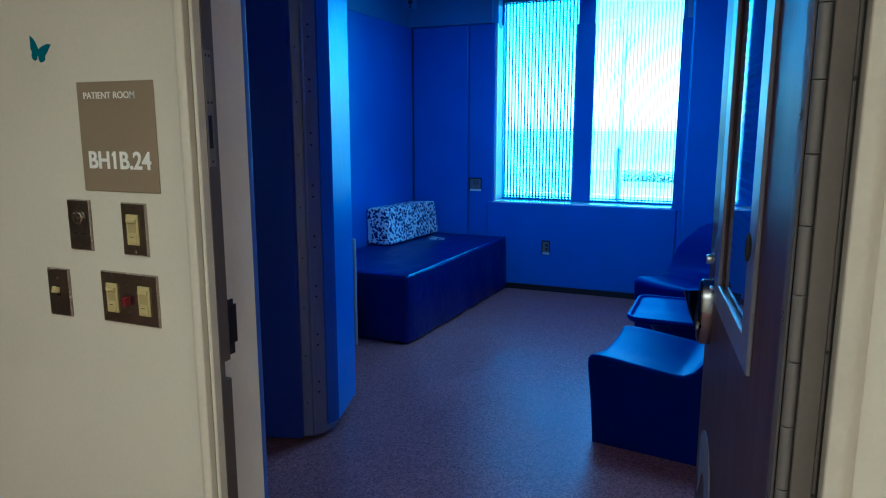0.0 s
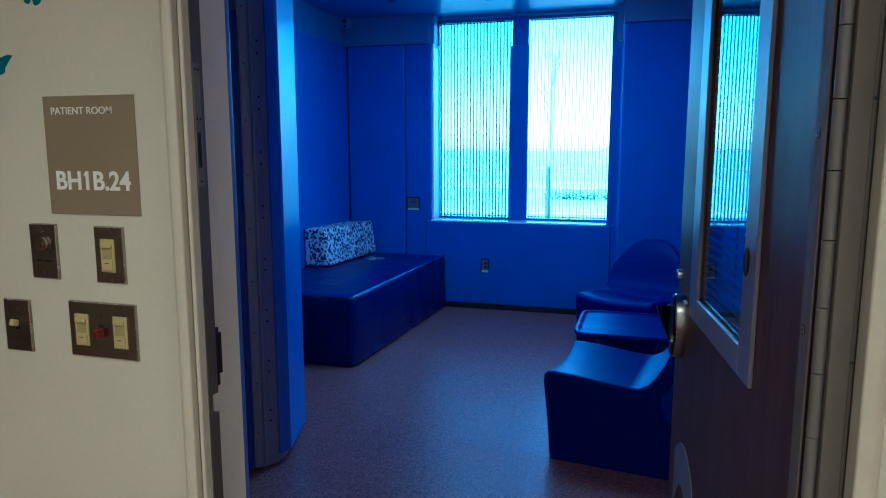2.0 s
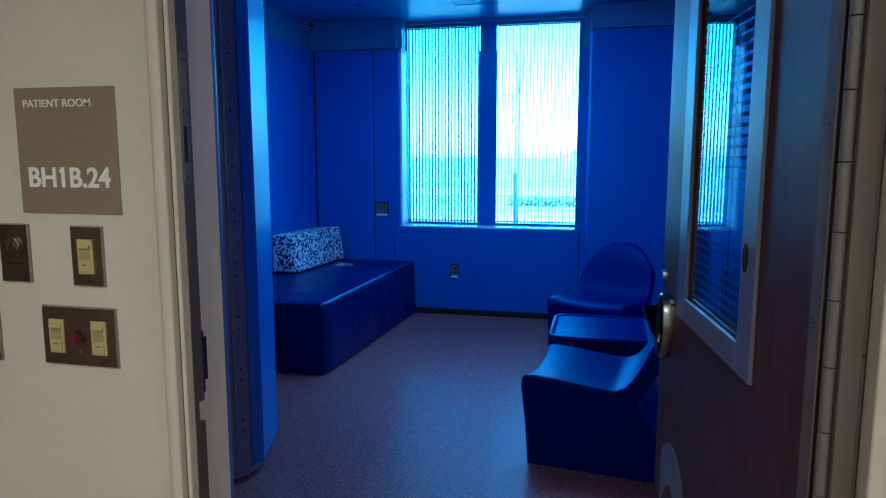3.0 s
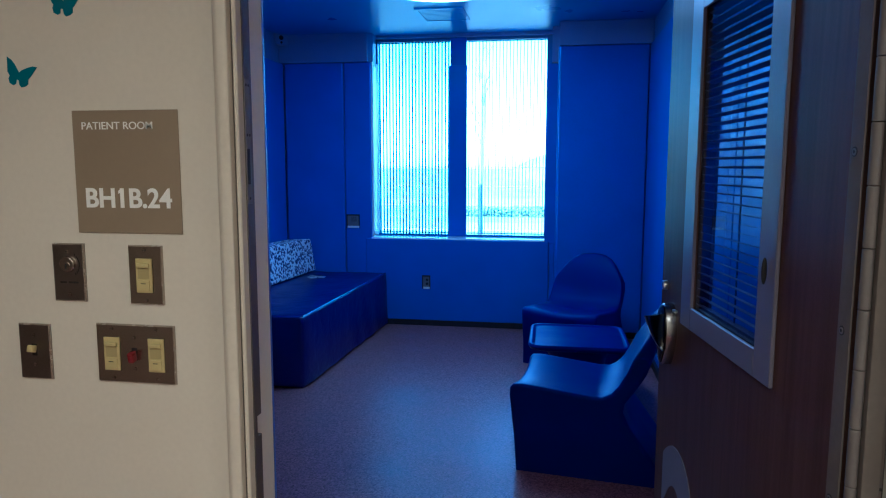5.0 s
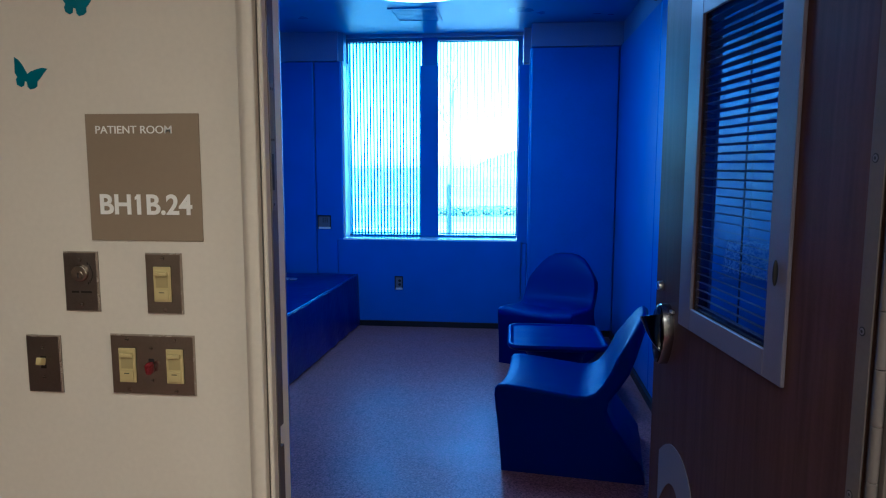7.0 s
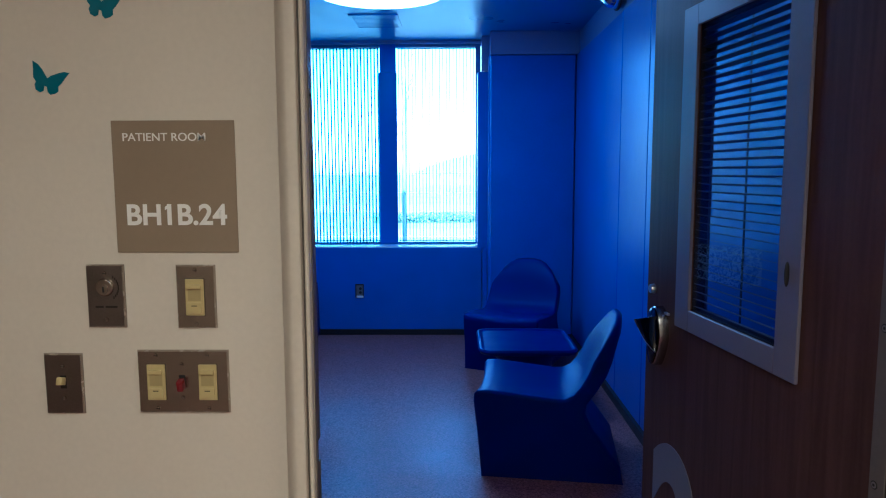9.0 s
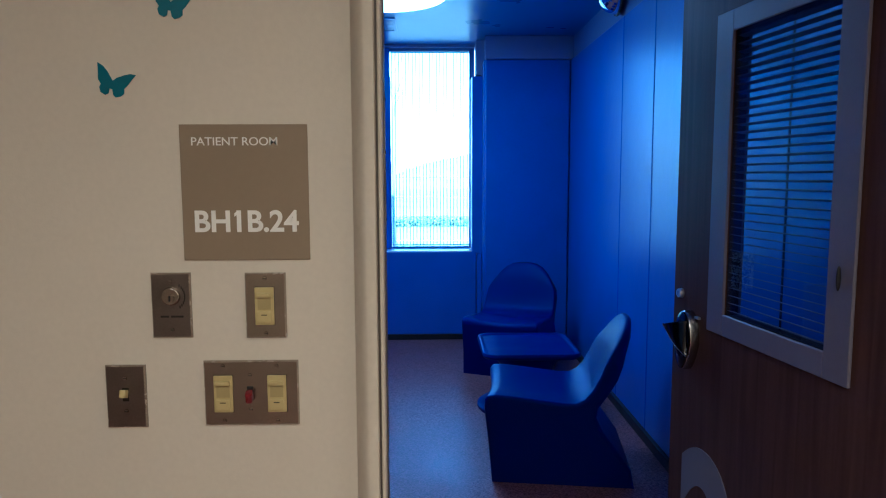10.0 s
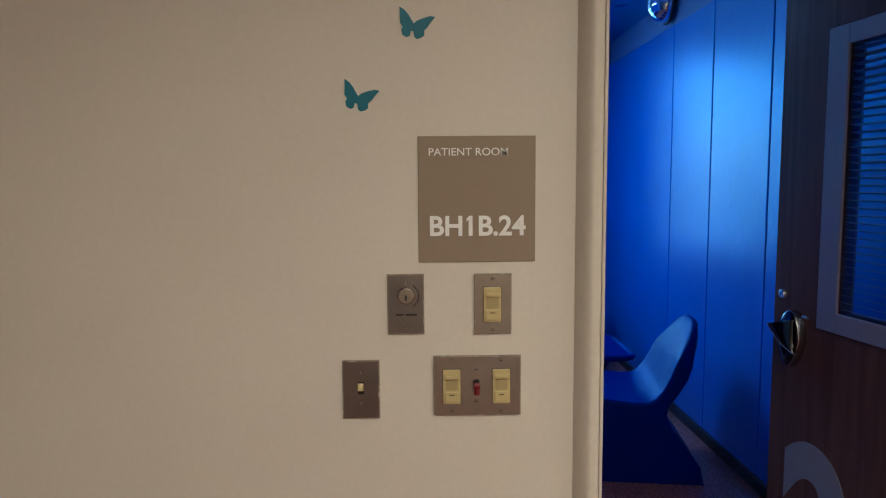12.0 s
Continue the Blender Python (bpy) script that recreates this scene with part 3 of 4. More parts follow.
# a slanting fin grows out of the face, tallest at its upper outer tip
fin = []
for i in range(13):
    f = i / 12
    base = Vector((0.928, 0.035, 1.118)).lerp(Vector((0.918, 0.030, 1.008)), f)
    free = Vector((1.022, 0.070, 1.090)).lerp(Vector((0.921, 0.038, 1.004)), f ** 0.85)
    free += Vector((0.004, 0.004, -0.006)) * math.sin(math.pi * f)
    across = (free - base)
    side = Vector((0.55, 0.25, 0.80)).cross(across).normalized()
    thick = 0.010 * (1 - 0.45 * f)
    fin.append([base + across * (0.5 - 0.5 * math.cos(a)) + side * thick * math.sin(a) * (1.0 - 0.35 * math.cos(a)) + Vector((0, 0.006, 0)) * math.sin(a) ** 2
                for a in [2 * math.pi * k / 18 for k in range(18)]])
part("lever", lofted(fin), M_NICKEL, lever, "dark polished scooped lever")
# a thin chrome rod is added along the free edge as its glint
rim = bmesh.new()
for p, q in zip(fin, fin[1:]):
    merge(rim, rod(p[9], q[9], 0.0032, seg=8))
part("lever_glint", rim, M_CHROME, lever, "bright chrome rod as the glint along the lever edge")
part("turn_tab", box(0.896, 0.922, 0.004, 0.014, 1.126, 1.134, 0.002), M_CHROME, lever, "small chrome tab")
lock = part("lock_cylinder", rod((1.030, 0.0, 1.191), (1.030, 0.016, 1.191), 0.0165, 0.0145, 20, 0.002), M_CHROME, door, "small chrome key cylinder")
part("keyway", box(1.0285, 1.0315, 0.0155, 0.0168, 1.185, 1.198), M_DARK, lock)
digits = letters("24", -1.000, -0.315, 0.13, 0.710, 0.0025, 0.035)
for v in digits.verts:
    v.co = (-v.co.x, -v.co.y + 0.0005, v.co.z)
part("number", digits, M_DIGIT, door, "large white room number on the door", None, False)

# ---- the wall beside the door: sign, plates and butterflies ----
sign = tagged(part("room_sign", box(-0.025, 0.191, -0.003, -0.0005, 1.441, 1.672, 0.0006, 1), M_TAUPE), "square taupe room sign with white lettering on the cream wall", "sign")
part("heading", letters("PATIENT ROOM", -0.005, 0.140, 1.6365, 1.6505, 0.0012, 0.004), M_LETTER, sign, "small white capitals", pose(0, -0.0028, 0), False)
part("room_code", letters("BH1B.24", -0.004, 0.173, 1.489, 1.527, 0.0015, 0.024), M_LETTER, sign, "large white room code", pose(0, -0.0028, 0), False)
flag = prism([(0.0635, 1.5160), (0.0700, 1.5200), (0.0700, 1.5268), (0.0635, 1.5215)], 0.0, 0.0012)
for v in flag.verts:
    v.co = (v.co.x, -v.co.z, v.co.y)
part("numeral_flag", flag, M_LETTER, sign, "", pose(0, -0.0028, 0), False)


def plate(name, x0, x1, z0, z1, mat, label):
    bm = box(x0, x1, -0.006, -0.0005, z0, z1)
    face = [f for f in bm.faces if f.normal.y < -0.9]
    bmesh.ops.inset_region(bm, faces=face, thickness=0.0035, depth=0.0)
    for v in bm.verts:
        if v.co.y < -0.005 and (abs(v.co.x - x0) < 1e-4 or abs(v.co.x - x1) < 1e-4 or abs(v.co.z - z0) < 1e-4 or abs(v.co.z - z1) < 1e-4):
            v.co.y = -0.0025
    ob = part(name, bm, mat)
    # bevel faces take the lighter metal that stands for their highlight
    ob.data.materials.append(M_EDGE)
    for f in ob.data.polygons:
        if -0.95 < f.normal.y < -0.1:
            f.material_index = 1
    return tagged(ob, label, "wall switch")


def plate_screw(x, z, parent, mat):
    s = part("screw", rod((x, -0.0055, z), (x, -0.0078, z), 0.0038, 0.0030, 14), mat, parent)
    part("slot", box(x - 0.003, x + 0.003, -0.0081, -0.0077, z - 0.0005, z + 0.0005), M_DARK, s)


def dimmer(x, z, parent):
    """An ivory slide dimmer with a rocker below the slider well."""
    b = part("dimmer", box(x - 0.0165, x + 0.0165, -0.0095, -0.0055, z - 0.033, z + 0.033, 0.0012), M_IVORY, parent, "ivory dimmer insert")
    part("gap", box(x - 0.0172, x + 0.0172, -0.0064, -0.0058, z - 0.0337, z + 0.0337), M_DARK, b)
    part("slider_well", box(x - 0.0115, x + 0.0115, -0.0100, -0.0094, z - 0.006, z + 0.018, 0.0002), M_WELL, b)
    part("slider", box(x - 0.0125, x + 0.0125, -0.0145, -0.0094, z + 0.016, z + 0.024, 0.001), M_IVORY, b)
    part("rocker", box(x - 0.0125, x + 0.0125, -0.0125, -0.0094, z - 0.029, z - 0.009, 0.001), M_IVORY, b)
    part("mark", box(x - 0.005, x + 0.005, -0.0129, -0.0124, z - 0.0155, z - 0.014), M_DARK, b)


key = plate("key_switch", -0.0845, -0.016, 1.3055, 1.4195, M_BRONZE, "dark steel key switch plate on the cream wall")
face = part("key_cylinder", rod((-0.0495, -0.0055, 1.379), (-0.0495, -0.0125, 1.379), 0.0165, 0.0150, 24, 0.0012), M_STEEL, key, "round steel key barrel")
part("key_core", rod((-0.0495, -0.0120, 1.376), (-0.0495, -0.0140, 1.376), 0.0075, seg=18), M_STEEL, face)
part("keyway", box(-0.0507, -0.0483, -0.0146, -0.0138, 1.371, 1.381), M_DARK, face)
for z in (1.404, 1.320):
    plate_screw(-0.0495, z, key, M_STEEL)
for x0, x1 in ((-0.069, -0.0545), (-0.051, -0.0295)):
    part("caption", box(x0, x1, -0.0063, -0.0058, 1.3415, 1.3450), M_DARK, key, "tiny dark caption")
bm = bmesh.new()
for k in range(10):
    a = math.radians(52 - 11.5 * k)
    merge(bm, box(-0.0495 + 0.0235 * math.cos(a) - 0.001, -0.0495 + 0.0235 * math.cos(a) + 0.001, -0.0063, -0.0058, 1.379 + 0.0235 * math.sin(a) - 0.003, 1.379 + 0.0235 * math.sin(a) + 0.002))
part("arc_mark", bm, M_DARK, key)

single = plate("dimmer_switch", 0.077, 0.1475, 1.304, 1.4185, M_STEEL, "brushed steel plate with an ivory dimmer")
dimmer(0.1110, 1.3608, single)
for z in (1.4095, 1.3125):
    plate_screw(0.112, z, single, M_STEEL)

toggle = plate("toggle_switch", -0.171, -0.101, 1.145, 1.2572, M_BRONZE, "dark steel plate with an ivory toggle switch")
part("toggle_slot", box(-0.1415, -0.1305, -0.0066, -0.0058, 1.193, 1.217), M_DARK, toggle)
tg = box(-0.005, 0.005, -0.016, 0.0, -0.007, 0.007, 0.0015)
part("toggle_lever", tg, M_IVORY, toggle, "ivory toggle", pose(-0.136, -0.0060, 1.206, -18, 0, 0))
for z in (1.2345, 1.1755):
    plate_screw(-0.136, z, toggle, M_STEEL)

triple = plate("triple_switch", 0.0, 0.1655, 1.1475, 1.2636, M_STEEL, "wide steel plate with two dimmers and a red toggle")
dimmer(0.0345, 1.2050, triple)
dimmer(0.1280, 1.2050, triple)
part("red_slot", box(0.0755, 0.0865, -0.0066, -0.0058, 1.193, 1.218), M_DARK, triple)
part("red_toggle", box(-0.0055, 0.0055, -0.016, 0.0, -0.010, 0.010, 0.002), M_RED, triple, "dark red toggle", pose(0.081, -0.0060, 1.204, 14, 0, 0))
for x, z in ((0.0345, 1.2545), (0.1280, 1.2545), (0.0345, 1.1565), (0.1280, 1.1565), (0.081, 1.238), (0.081, 1.176)):
    plate_screw(x, z, triple, M_STEEL)


def butterfly(x, z, s, turn):
    outline = [(-45, 40), (-32, 32), (-22, 20), (-15, 8), (-9, -2), (0, 5), (18, 12), (33, 16), (46, 14), (36, 2), (26, -12), (18, -20), (18, -32), (10, -38), (-2, -41), (-8, -35),
               (-10, -22), (-17, -20), (-19, -32), (-27, -36), (-38, -30), (-41, -18), (-37, -10), (-44, 0), (-44, 20)]
    bm = prism(outline[::-1], 0.0, 1.0)
    for v in bm.verts:
        v.co = (v.co.x * s, -0.0005 - 0.0012 * v.co.z, v.co.y * s)
    ob = tagged(part("butterfly_decal", bm, M_TEAL, None, "", pose(x, 0, z, 0, turn, 0), False), "teal butterfly sticker on the cream wall", "decal", "butterflies on the corridor wall")
    return ob


butterfly(-0.0235, 1.8735, 0.00070, 0)
butterfly(-0.1255, 1.7455, 0.00070, 3)

# ---- the bathroom corner inside the room ----
nib = structure("wall_nib", prism([(-0.610, 1.782), (-0.590, 1.86), (-0.694, 2.20), (-1.815, 2.20), (-1.815, 1.782)], 0.0, CEIL - 0.002), M_UPPER, "short padded wall beside the bathroom door", "wall")
part("panel", prism([(-0.567, 1.774), (-0.550, 1.826), (-0.546, 1.846), (-0.553, 1.868), (-0.655, 2.207), (-0.690, 2.207), (-0.586, 1.862), (-0.605, 1.774)], 0.06, PT), M_PAD, nib, "royal blue vinyl end pad", None, False)
structure("wall_over_bathroom_door", box(-1.815, -0.66, 1.71, 1.781, 2.19, CEIL - 0.002), M_UPPER, "blue-grey painted wall over the bathroom door", "wall")
bath = root("bathroom_door", pose(-0.650, 1.678, 0, 0, 0, 198.7), "deep blue padded bathroom door standing ajar", "door")
part("leaf", box(0.0, 0.92, 0.0, 0.045, 0.03, 2.165, 0.004), M_BATH, bath)
part("edge_strip", box(0.0, 0.20, 0.045, 0.052, 0.03, 2.165, 0.003), M_BATH, bath)
a, b, c = Vector((-0.652, 1.672, 0)), Vector((-0.606, 1.700, 0)), Vector((-0.570, 1.768, 0))
hinge = structure("hinge_post", prism([(a.x, a.y), (b.x, b.y), (c.x, c.y), (-0.65, 1.779)], 0.02, 2.60, 0.003), M_POST, "grey continuous hinge on the bathroom door edge", "hinge", True)
bm = bmesh.new()
z = 0.03
while z < 2.5:
    merge(bm, rod((b.x + 0.002, b.y - 0.002, z), (b.x + 0.002, b.y - 0.002, z + 0.127), 0.0075, seg=14, bevel=0.0015))
    z += 0.1285
part("hinge_barrel", bm, M_POST, hinge)
for k in range(10):
    p = a.lerp(b, 0.45)
    q = p + Vector((0.007, -0.012, 0)).normalized() * 0.004
    part("hinge_screw", rod((p.x, p.y, 0.20 + 0.25 * k), (q.x, q.y, 0.20 + 0.25 * k), 0.004, seg=10), M_DARK, hinge)
    p = b.lerp(c, 0.45)
    q = p + Vector((0.010, -0.005, 0)).normalized() * 0.005
    for dz in (0.0, 0.055):
        part("hinge_screw", rod((p.x, p.y, 0.25 + dz + 0.25 * k), (q.x, q.y, 0.25 + dz + 0.25 * k), 0.005, seg=10), M_DARK, hinge)

# ---- bench with its bolster ----
bench = root("bench", pose(0, 0, 0), "box bench in a fitted navy vinyl cover", "bench")
bm = box(-1.773, -0.840, 3.285, 5.36, 0.004, 0.522, 0.022, 3)
bmesh.ops.subdivide_edges(bm, edges=[e for e in bm.edges if e.calc_length() > 0.3], cuts=24, use_grid_fill=True)
for v in bm.verts:
    if v.co.x > -0.862 and v.co.z < 0.47:
        f = 1 - v.co.z / 0.5
        v.co.x += 0.016 * f ** 0.7 * noise.noise((v.co.y * 6.5 + v.co.z * 1.6, v.co.z * 1.8, 1.0)) + 0.010 * f
    if v.co.z > 0.515:
        v.co.z += 0.006 * noise.noise((v.co.x * 5, v.co.y * 4, 2.0))
for v in bm.verts:
    v.co.x += 0.095 * (v.co.y - 3.285) / 2.075 * (v.co.x + 1.773) / 0.933
part("cover", bm, M_NAVY, bench)
part("piping", rod((-0.848, 3.31, 0.518), (-0.756, 5.34, 0.518), 0.0075, seg=10), M_PIPING, bench, "stitched welt along the front edge")
part("piping", rod((-1.75, 3.291, 0.516), (-0.865, 3.291, 0.516), 0.0055, seg=10), M_PIPING, bench)
for x, y, w, turn in ((-1.37, 4.95, 0.045, 12), (-1.31, 5.00, 0.060, -8), (-1.34, 4.90, 0.035, 25), (-1.27, 4.93, 0.030, 5), (-1.40, 5.03, 0.028, -20)):
    part("emblem_stroke", box(-w, w, -0.006, 0.006, 0.0, 0.0045, 0.001), M_LETTER, bench, "small worn white printed mark", pose(x, y, 0.524, 0, 0, turn))

bm = bmesh.new()
ends = [[bm.verts.new(p) for p in ((-1.776, y, 0.53), (-1.540 + d, y, 0.53), (-1.588 + d, y, top), (-1.776, y, top - 0.01))] for y, d, top in ((4.375, 0.0, 0.872), (5.345, 0.07, 0.848))]
for k in range(4):
    bm.faces.new((ends[0][k], ends[0][(k + 1) % 4], ends[1][(k + 1) % 4], ends[1][k]))
bm.faces.new(ends[0][::-1])
bm.faces.new(ends[1])
bmesh.ops.bevel(bm, geom=list(bm.edges), offset=0.018, segments=3, profile=0.5, affect="EDGES")
tagged(part("bolster", bm, M_PATTERN), "white wedge bolster printed with navy marks, on the bench", "cushion")

tagged(part("room_divider", box(-1.775, -1.176, 3.115, 3.150, 0.0, 0.80, 0.012, 3), M_LAMINATE), "low upright grey laminate divider at the end of the bench", "divider")


# ---- chairs and table ----
def chair(m, label):
    """A one-piece moulded lounge chair, front towards -x, front foot at the origin."""
    line = [(0.0, 0.0), (-0.020, 0.20), (-0.045, 0.40), (-0.043, 0.440), (-0.025, 0.462), (0.02, 0.466), (0.10, 0.460), (0.25, 0.444), (0.37, 0.432), (0.425, 0.434), (0.465, 0.453), (0.502, 0.498),
            (0.553, 0.59), (0.605, 0.70), (0.652, 0.778), (0.688, 0.828), (0.706, 0.838), (0.723, 0.826), (0.722, 0.78), (0.692, 0.69), (0.642, 0.575), (0.583, 0.475), (0.535, 0.405),
            (0.528, 0.36), (0.560, 0.29), (0.636, 0.185), (0.705, 0.09), (0.722, 0.0)]
    cols = [-1, -0.985, -0.95, -0.87, -0.75, -0.58, -0.38, -0.18, 0, 0.18, 0.38, 0.58, 0.75, 0.87, 0.95, 0.985, 1]
    grid = []
    for v in cols:
        row = []
        for k, (x, z) in enumerate(line):
            half, h = 0.31, 0.0
            if 10 < k < 22:
                h = min(1.0, max(0.0, (z - 0.44) / 0.398))
                half = 0.31 * (1 - 0.10 * h ** 2)
            drop = 0.20 * h * h * abs(v) ** 3.0
            xx, zz = x - 0.54 * drop, z - drop
            if 3 < k < 15:
                dish = 0.030 * (1 - v * v)
                if k < 10:
                    zz -= dish
                else:
                    xx += dish * (1 - h)
            if 1 < k < 7:
                xx += 0.020 * (1 - v * v)
            if k == 3:
                zz -= 0.022 * (1 - v * v)
            pull = 0.018 if abs(v) == 1 else 0.005 if abs(v) > 0.98 else 0.0
            if 0 < k < len(line) - 1:
                a, b = Vector(line[k - 1]), Vector(line[k + 1])
                n = Vector((b.y - a.y, a.x - b.x)).normalized()
                xx, zz = xx + n.x * pull, zz + n.y * pull
            row.append(Vector((xx, v * half, zz)))
        grid.append(row)
    # shading runs on without a seam from one part of the shell to the next
    soft = [[Vector() for _ in line] for _ in cols]
    for i in range(len(cols) - 1):
        for k in range(len(line) - 1):
            corners = ((i, k), (i, k + 1), (i + 1, k + 1), (i + 1, k))
            p = [grid[c][j] for c, j in corners]
            n = (p[2] - p[0]).cross(p[3] - p[1])
            for c, j in corners:
                soft[c][j] += n
    flip = soft[5][7].z < 0
    ob = root("lounge_chair", m, label, "chair", "lounge chairs along the side wall")
    last = len(line) - 1
    for name, spans in (("seat", ((3, 10),)), ("backrest", ((10, 22),)), ("base", ((0, 3), (22, last)))):
        verts, faces, normals = [], [], []
        for k0, k1 in spans:
            at = len(verts)
            rows = k1 - k0 + 1
            for i in range(len(cols)):
                for k in range(k0, k1 + 1):
                    verts.append(grid[i][k])
                    normals.append(soft[i][k].normalized() * (-1 if flip else 1))
            for i in range(len(cols) - 1):
                for k in range(rows - 1):
                    q = [at + i * rows + k, at + i * rows + k + 1, at + (i + 1) * rows + k + 1, at + (i + 1) * rows + k]
                    faces.append(q[::-1] if flip else q)
        if name == "base":
            for i, side in ((0, -1), (len(cols) - 1, 1)):
                at = len(verts)
                verts += grid[i]
                normals += [Vector((0, side, 0))] * len(line)
                ring = list(range(at, at + len(line)))
                faces.append(ring if side > 0 else ring[::-1])
            at = len(verts)
            under = [g[0] for g in grid] + [g[last] for g in grid[::-1]]
            verts += under
            normals += [Vector((0, 0, -1))] * len(under)
            faces.append(list(range(at, at + len(under))))
        me = bpy.data.meshes.new(name)
        me.from_pydata(verts, [], faces)
        me.materials.append(M_MOULD)
        me.polygons.foreach_set("use_smooth", [True] * len(me.polygons))
        me.normals_split_custom_set_from_vertices(normals)
        shell = new(name, me)
        shell.parent = ob
        tagged(shell)
    return ob


first = chair(pose(0.758, 2.537, 0, 0, 0, -8), "one-piece royal blue moulded lounge chair with a rounded back")
second = copy_thing(first, pose(0.946, 4.09, 0, 0, 0, 66))


def side_table():
    ob = root("side_table", pose(1.06, 3.42, 0), "low blue moulded side table with a raised rim", "table")
    def square(h, r, n=8):
        pts = []
        for sx, sy, a0 in ((1, 1, 0), (-1, 1, 90), (-1, -1, 180), (1, -1, 270)):
            for k in range(n + 1):
                a = math.radians(a0 + 90 * k / n)
                pts.append((sx * (h - r) + r * math.cos(a), sy * (h - r) + r * math.sin(a)))
        return pts
    bm = bmesh.new()
    rings = [(0.29, 0.08, 0.395), (0.315, 0.09, 0.405), (0.325, 0.09, 0.425), (0.318, 0.085, 0.440), (0.303, 0.075, 0.441), (0.294, 0.07, 0.432), (0.28, 0.06, 0.430)]
    loops = [[bm.verts.new((x, y, z)) for x, y in square(h, r)] for h, r, z in rings]
    n = len(loops[0])
    for a, b in zip(loops, loops[1:]):
        for k in range(n):
            bm.faces.new((a[k], a[(k + 1) % n], b[(k + 1) % n], b[k]))
    bm.faces.new(loops[-1])
    bm.faces.new(loops[0][::-1])
    part("tabletop", bm, M_MOULD, ob)
    bm = bmesh.new()
    rings = [(0.34, 0.0), (0.34, 0.018), (0.31, 0.035), (0.22, 0.10), (0.18, 0.20), (0.19, 0.30), (0.25, 0.394)]
    loops = [[bm.verts.new((r * math.cos(2 * math.pi * k / 32), r * math.sin(2 * math.pi * k / 32), z)) for k in range(32)] for r, z in rings]
    for a, b in zip(loops, loops[1:]):
        for k in range(32):
            bm.faces.new((a[k], a[(k + 1) % 32], b[(k + 1) % 32], b[k]))
    bm.faces.new(loops[-1])
    bm.faces.new(loops[0][::-1])
    part("pedestal", bm, M_MOULD, ob)
    return ob


side_table()

# ---- small fixtures ----
light = root("ceiling_light", pose(0.07, 3.62, CEIL), "round white ceiling light, switched on", "ceiling light")
bm = rod((0, 0, -0.055), (0, 0, -0.02), 0.45, 0.47, 48, 0.012)
part("diffuser", bm, M_GLOW, light, "glowing white diffuser")
part("base_ring", rod((0, 0, -0.02), (0, 0, 0.0), 0.48, seg=48), M_WHITE, light)

vent = root("ceiling_vent", pose(-0.075, 4.70, CEIL), "square blue-painted supply grille in the ceiling", "vent")
part("frame", boxes((-0.20, 0.20, -0.24, -0.215, -0.012, 0), (-0.20, 0.20, 0.215, 0.24, -0.012, 0), (-0.20, -0.175, -0.215, 0.215, -0.012, 0), (0.175, 0.20, -0.215, 0.215, -0.012, 0)), M_CEIL, vent)
part("backing", box(-0.175, 0.175, -0.215, 0.215, -0.004, -0.001), M_CEIL, vent)
for k in range(9):
    part("slat", box(-0.175, 0.175, -0.0222, 0.0222, -0.001, 0.001), M_CEIL, vent, "", pose(0, -0.19 + 0.0475 * k, -0.007, 2, 0, 0))

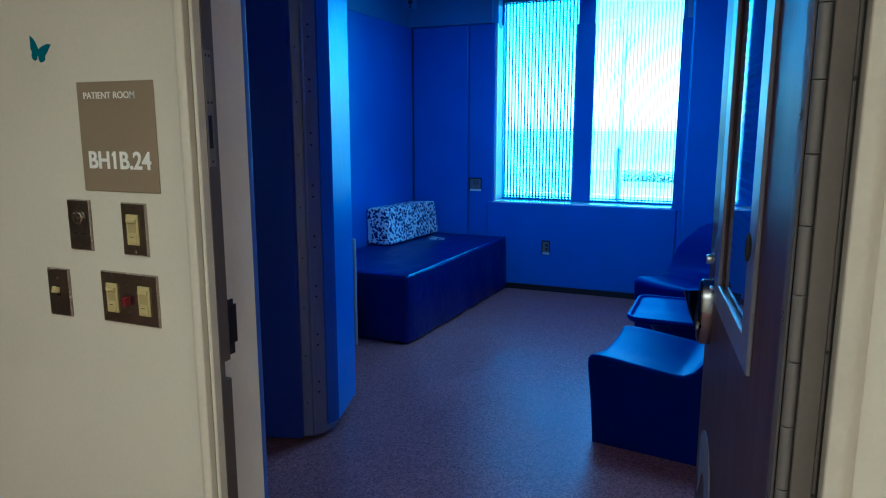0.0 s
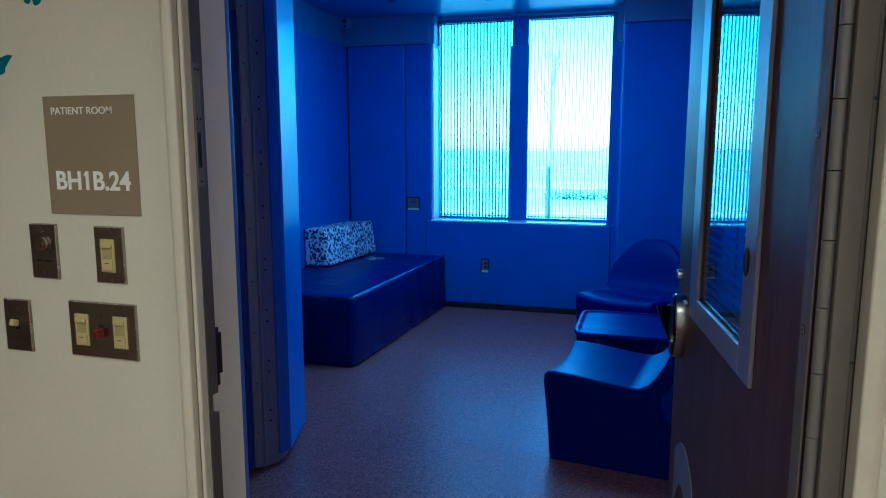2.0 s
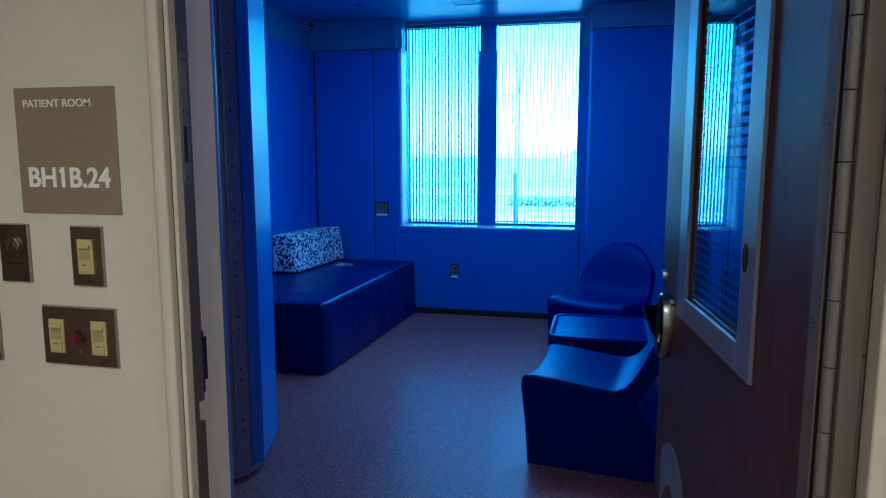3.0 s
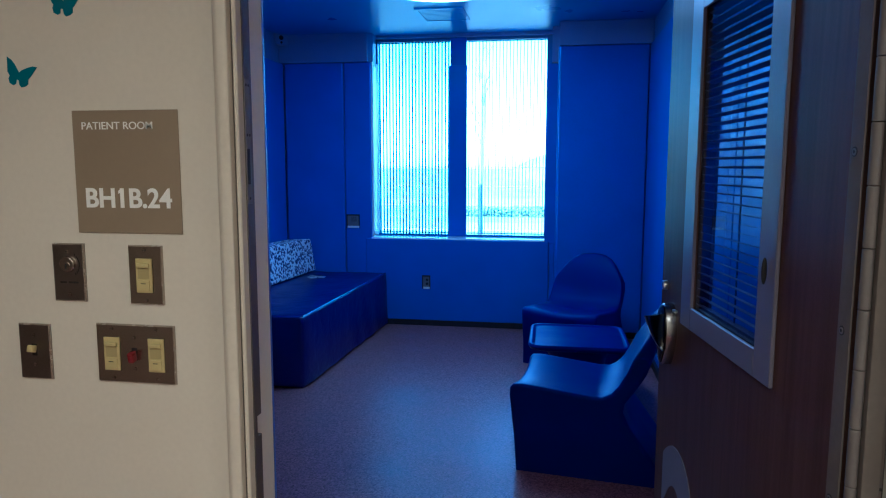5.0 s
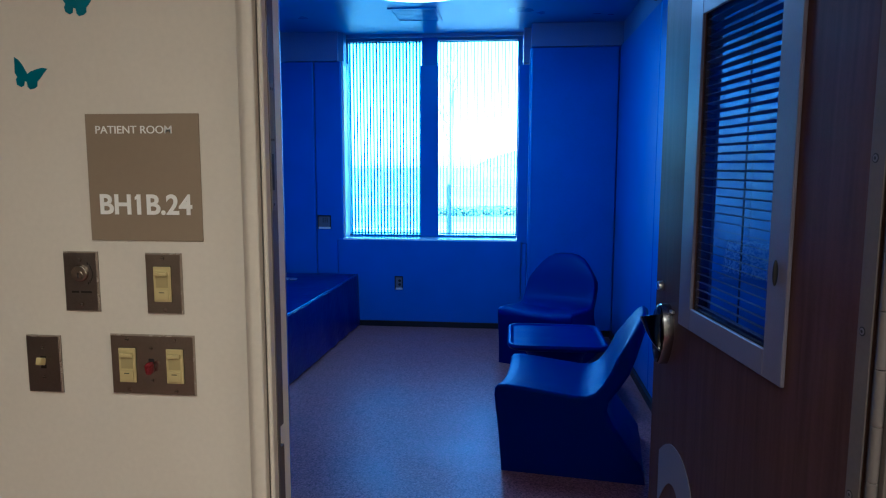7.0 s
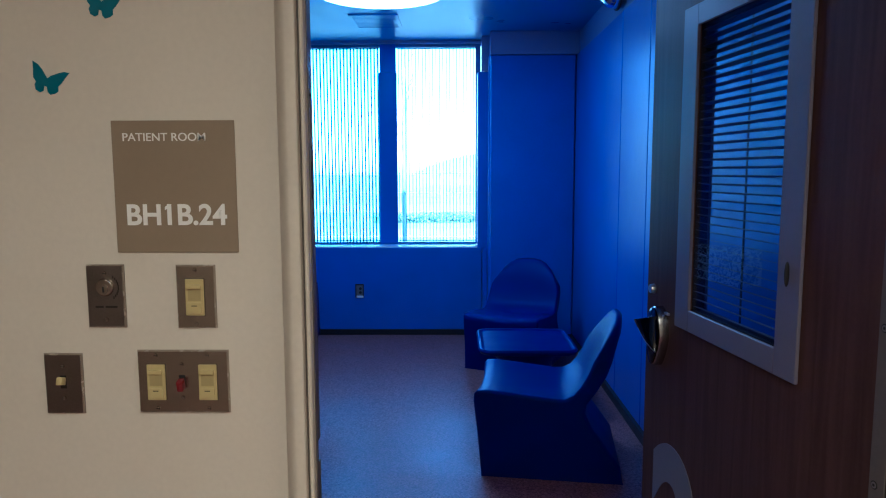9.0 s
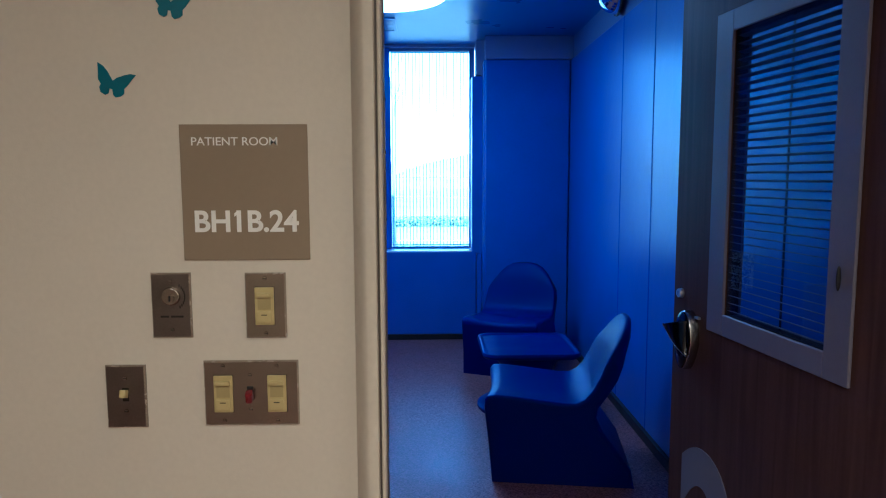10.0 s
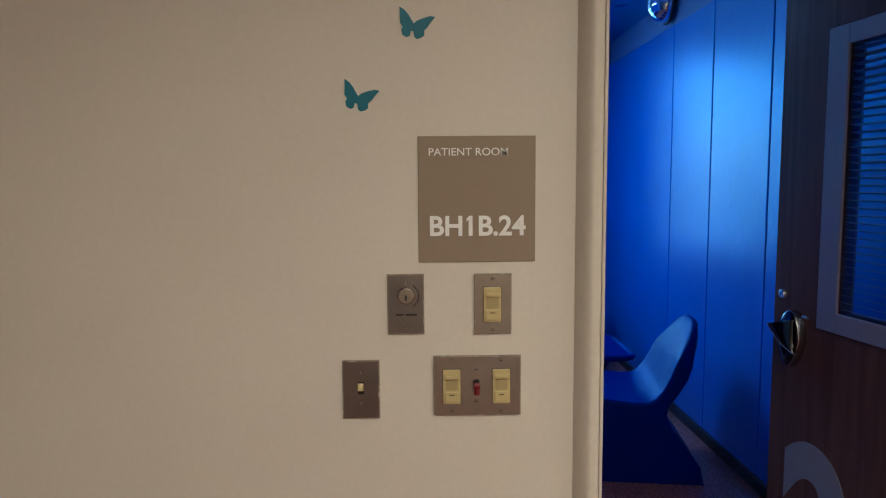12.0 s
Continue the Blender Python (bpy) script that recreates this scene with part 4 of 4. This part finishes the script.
mirror = root("convex_mirror", pose(1.67, 3.58, 2.80), "quarter-dome convex safety mirror high in the corner", "mirror")
bm = bmesh.new()
bmesh.ops.create_uvsphere(bm, u_segments=32, v_segments=16, radius=0.125)
bmesh.ops.bisect_plane(bm, geom=list(bm.verts) + list(bm.edges) + list(bm.faces), plane_co=(0.015, 0, 0), plane_no=(1, 0, 0), clear_outer=True)
bmesh.ops.bisect_plane(bm, geom=list(bm.verts) + list(bm.edges) + list(bm.faces), plane_co=(0, 0, 0.045), plane_no=(0, 0, 1), clear_outer=True)
part("dome", bm, M_MIRROR, mirror)
bm = bmesh.new()
for k in range(24):
    a, b = math.pi + math.pi * k / 24, math.pi + math.pi * (k + 1) / 24
    merge(bm, rod((0.01, 0.129 * math.cos(a), 0.129 * math.sin(a)), (0.01, 0.129 * math.cos(b), 0.129 * math.sin(b)), 0.009, seg=8))
part("rim", bm, M_RUBBER, mirror)

eye = root("corner_camera", pose(-1.817, 5.368, 2.80), "pale corner security camera with dark lenses", "camera")
part("housing", prism([(0.0, 0.0), (0.0, -0.10), (0.10, 0.0)][::-1], -0.055, 0.048, 0.006), M_UPPER, eye)
d = Vector((1, -1, 0)).normalized()
for z, r in ((0.012, 0.024), (-0.033, 0.012)):
    p = Vector((0.05, -0.05, z))
    part("lens", rod(p - d * 0.002, p + d * 0.006, r, r * 0.85, 18), M_DARK, eye, "black lens")


def recess(name, x, y, z, w, h, label):
    """A box set into the wall pad with a bevelled dark cover and a pale lower lip."""
    ob = root(name, pose(x, y, z), label, "outlet")
    part("surround", boxes((-w / 2, w / 2, -0.006, 0, h / 2 - 0.012, h / 2), (-w / 2, -w / 2 + 0.010, -0.006, 0, -h / 2, h / 2 - 0.012), (w / 2 - 0.010, w / 2, -0.006, 0, -h / 2, h / 2 - 0.012)), M_DARK, ob)
    part("cover", box(-w / 2 + 0.010, w / 2 - 0.010, -0.003, 0, -h / 2 + 0.02, h / 2 - 0.012), M_LATCH, ob)
    part("lip", box(-w / 2 + 0.012, w / 2 - 0.004, -0.012, 0, -h / 2, -h / 2 + 0.02, 0.002), M_LETTER, ob, "pale lower lip")
    return ob


ob = recess("wall_outlet", -0.345, 5.366, 0.437, 0.082, 0.135, "power outlet set into the blue pad below the window")
for z in (0.022, -0.016):
    part("socket", rod((0.008, -0.004, z), (0.008, -0.0005, z), 0.014, seg=18), M_RUBBER, ob)
ob = recess("thermostat_box", -1.09, 5.39, 1.028, 0.135, 0.135, "control box set into the blue wall pad")
for x in (-0.02, 0.0, 0.02):
    part("louvre", box(x + 0.006, x + 0.012, -0.0045, -0.0025, -0.005, 0.045), M_DARK, ob)
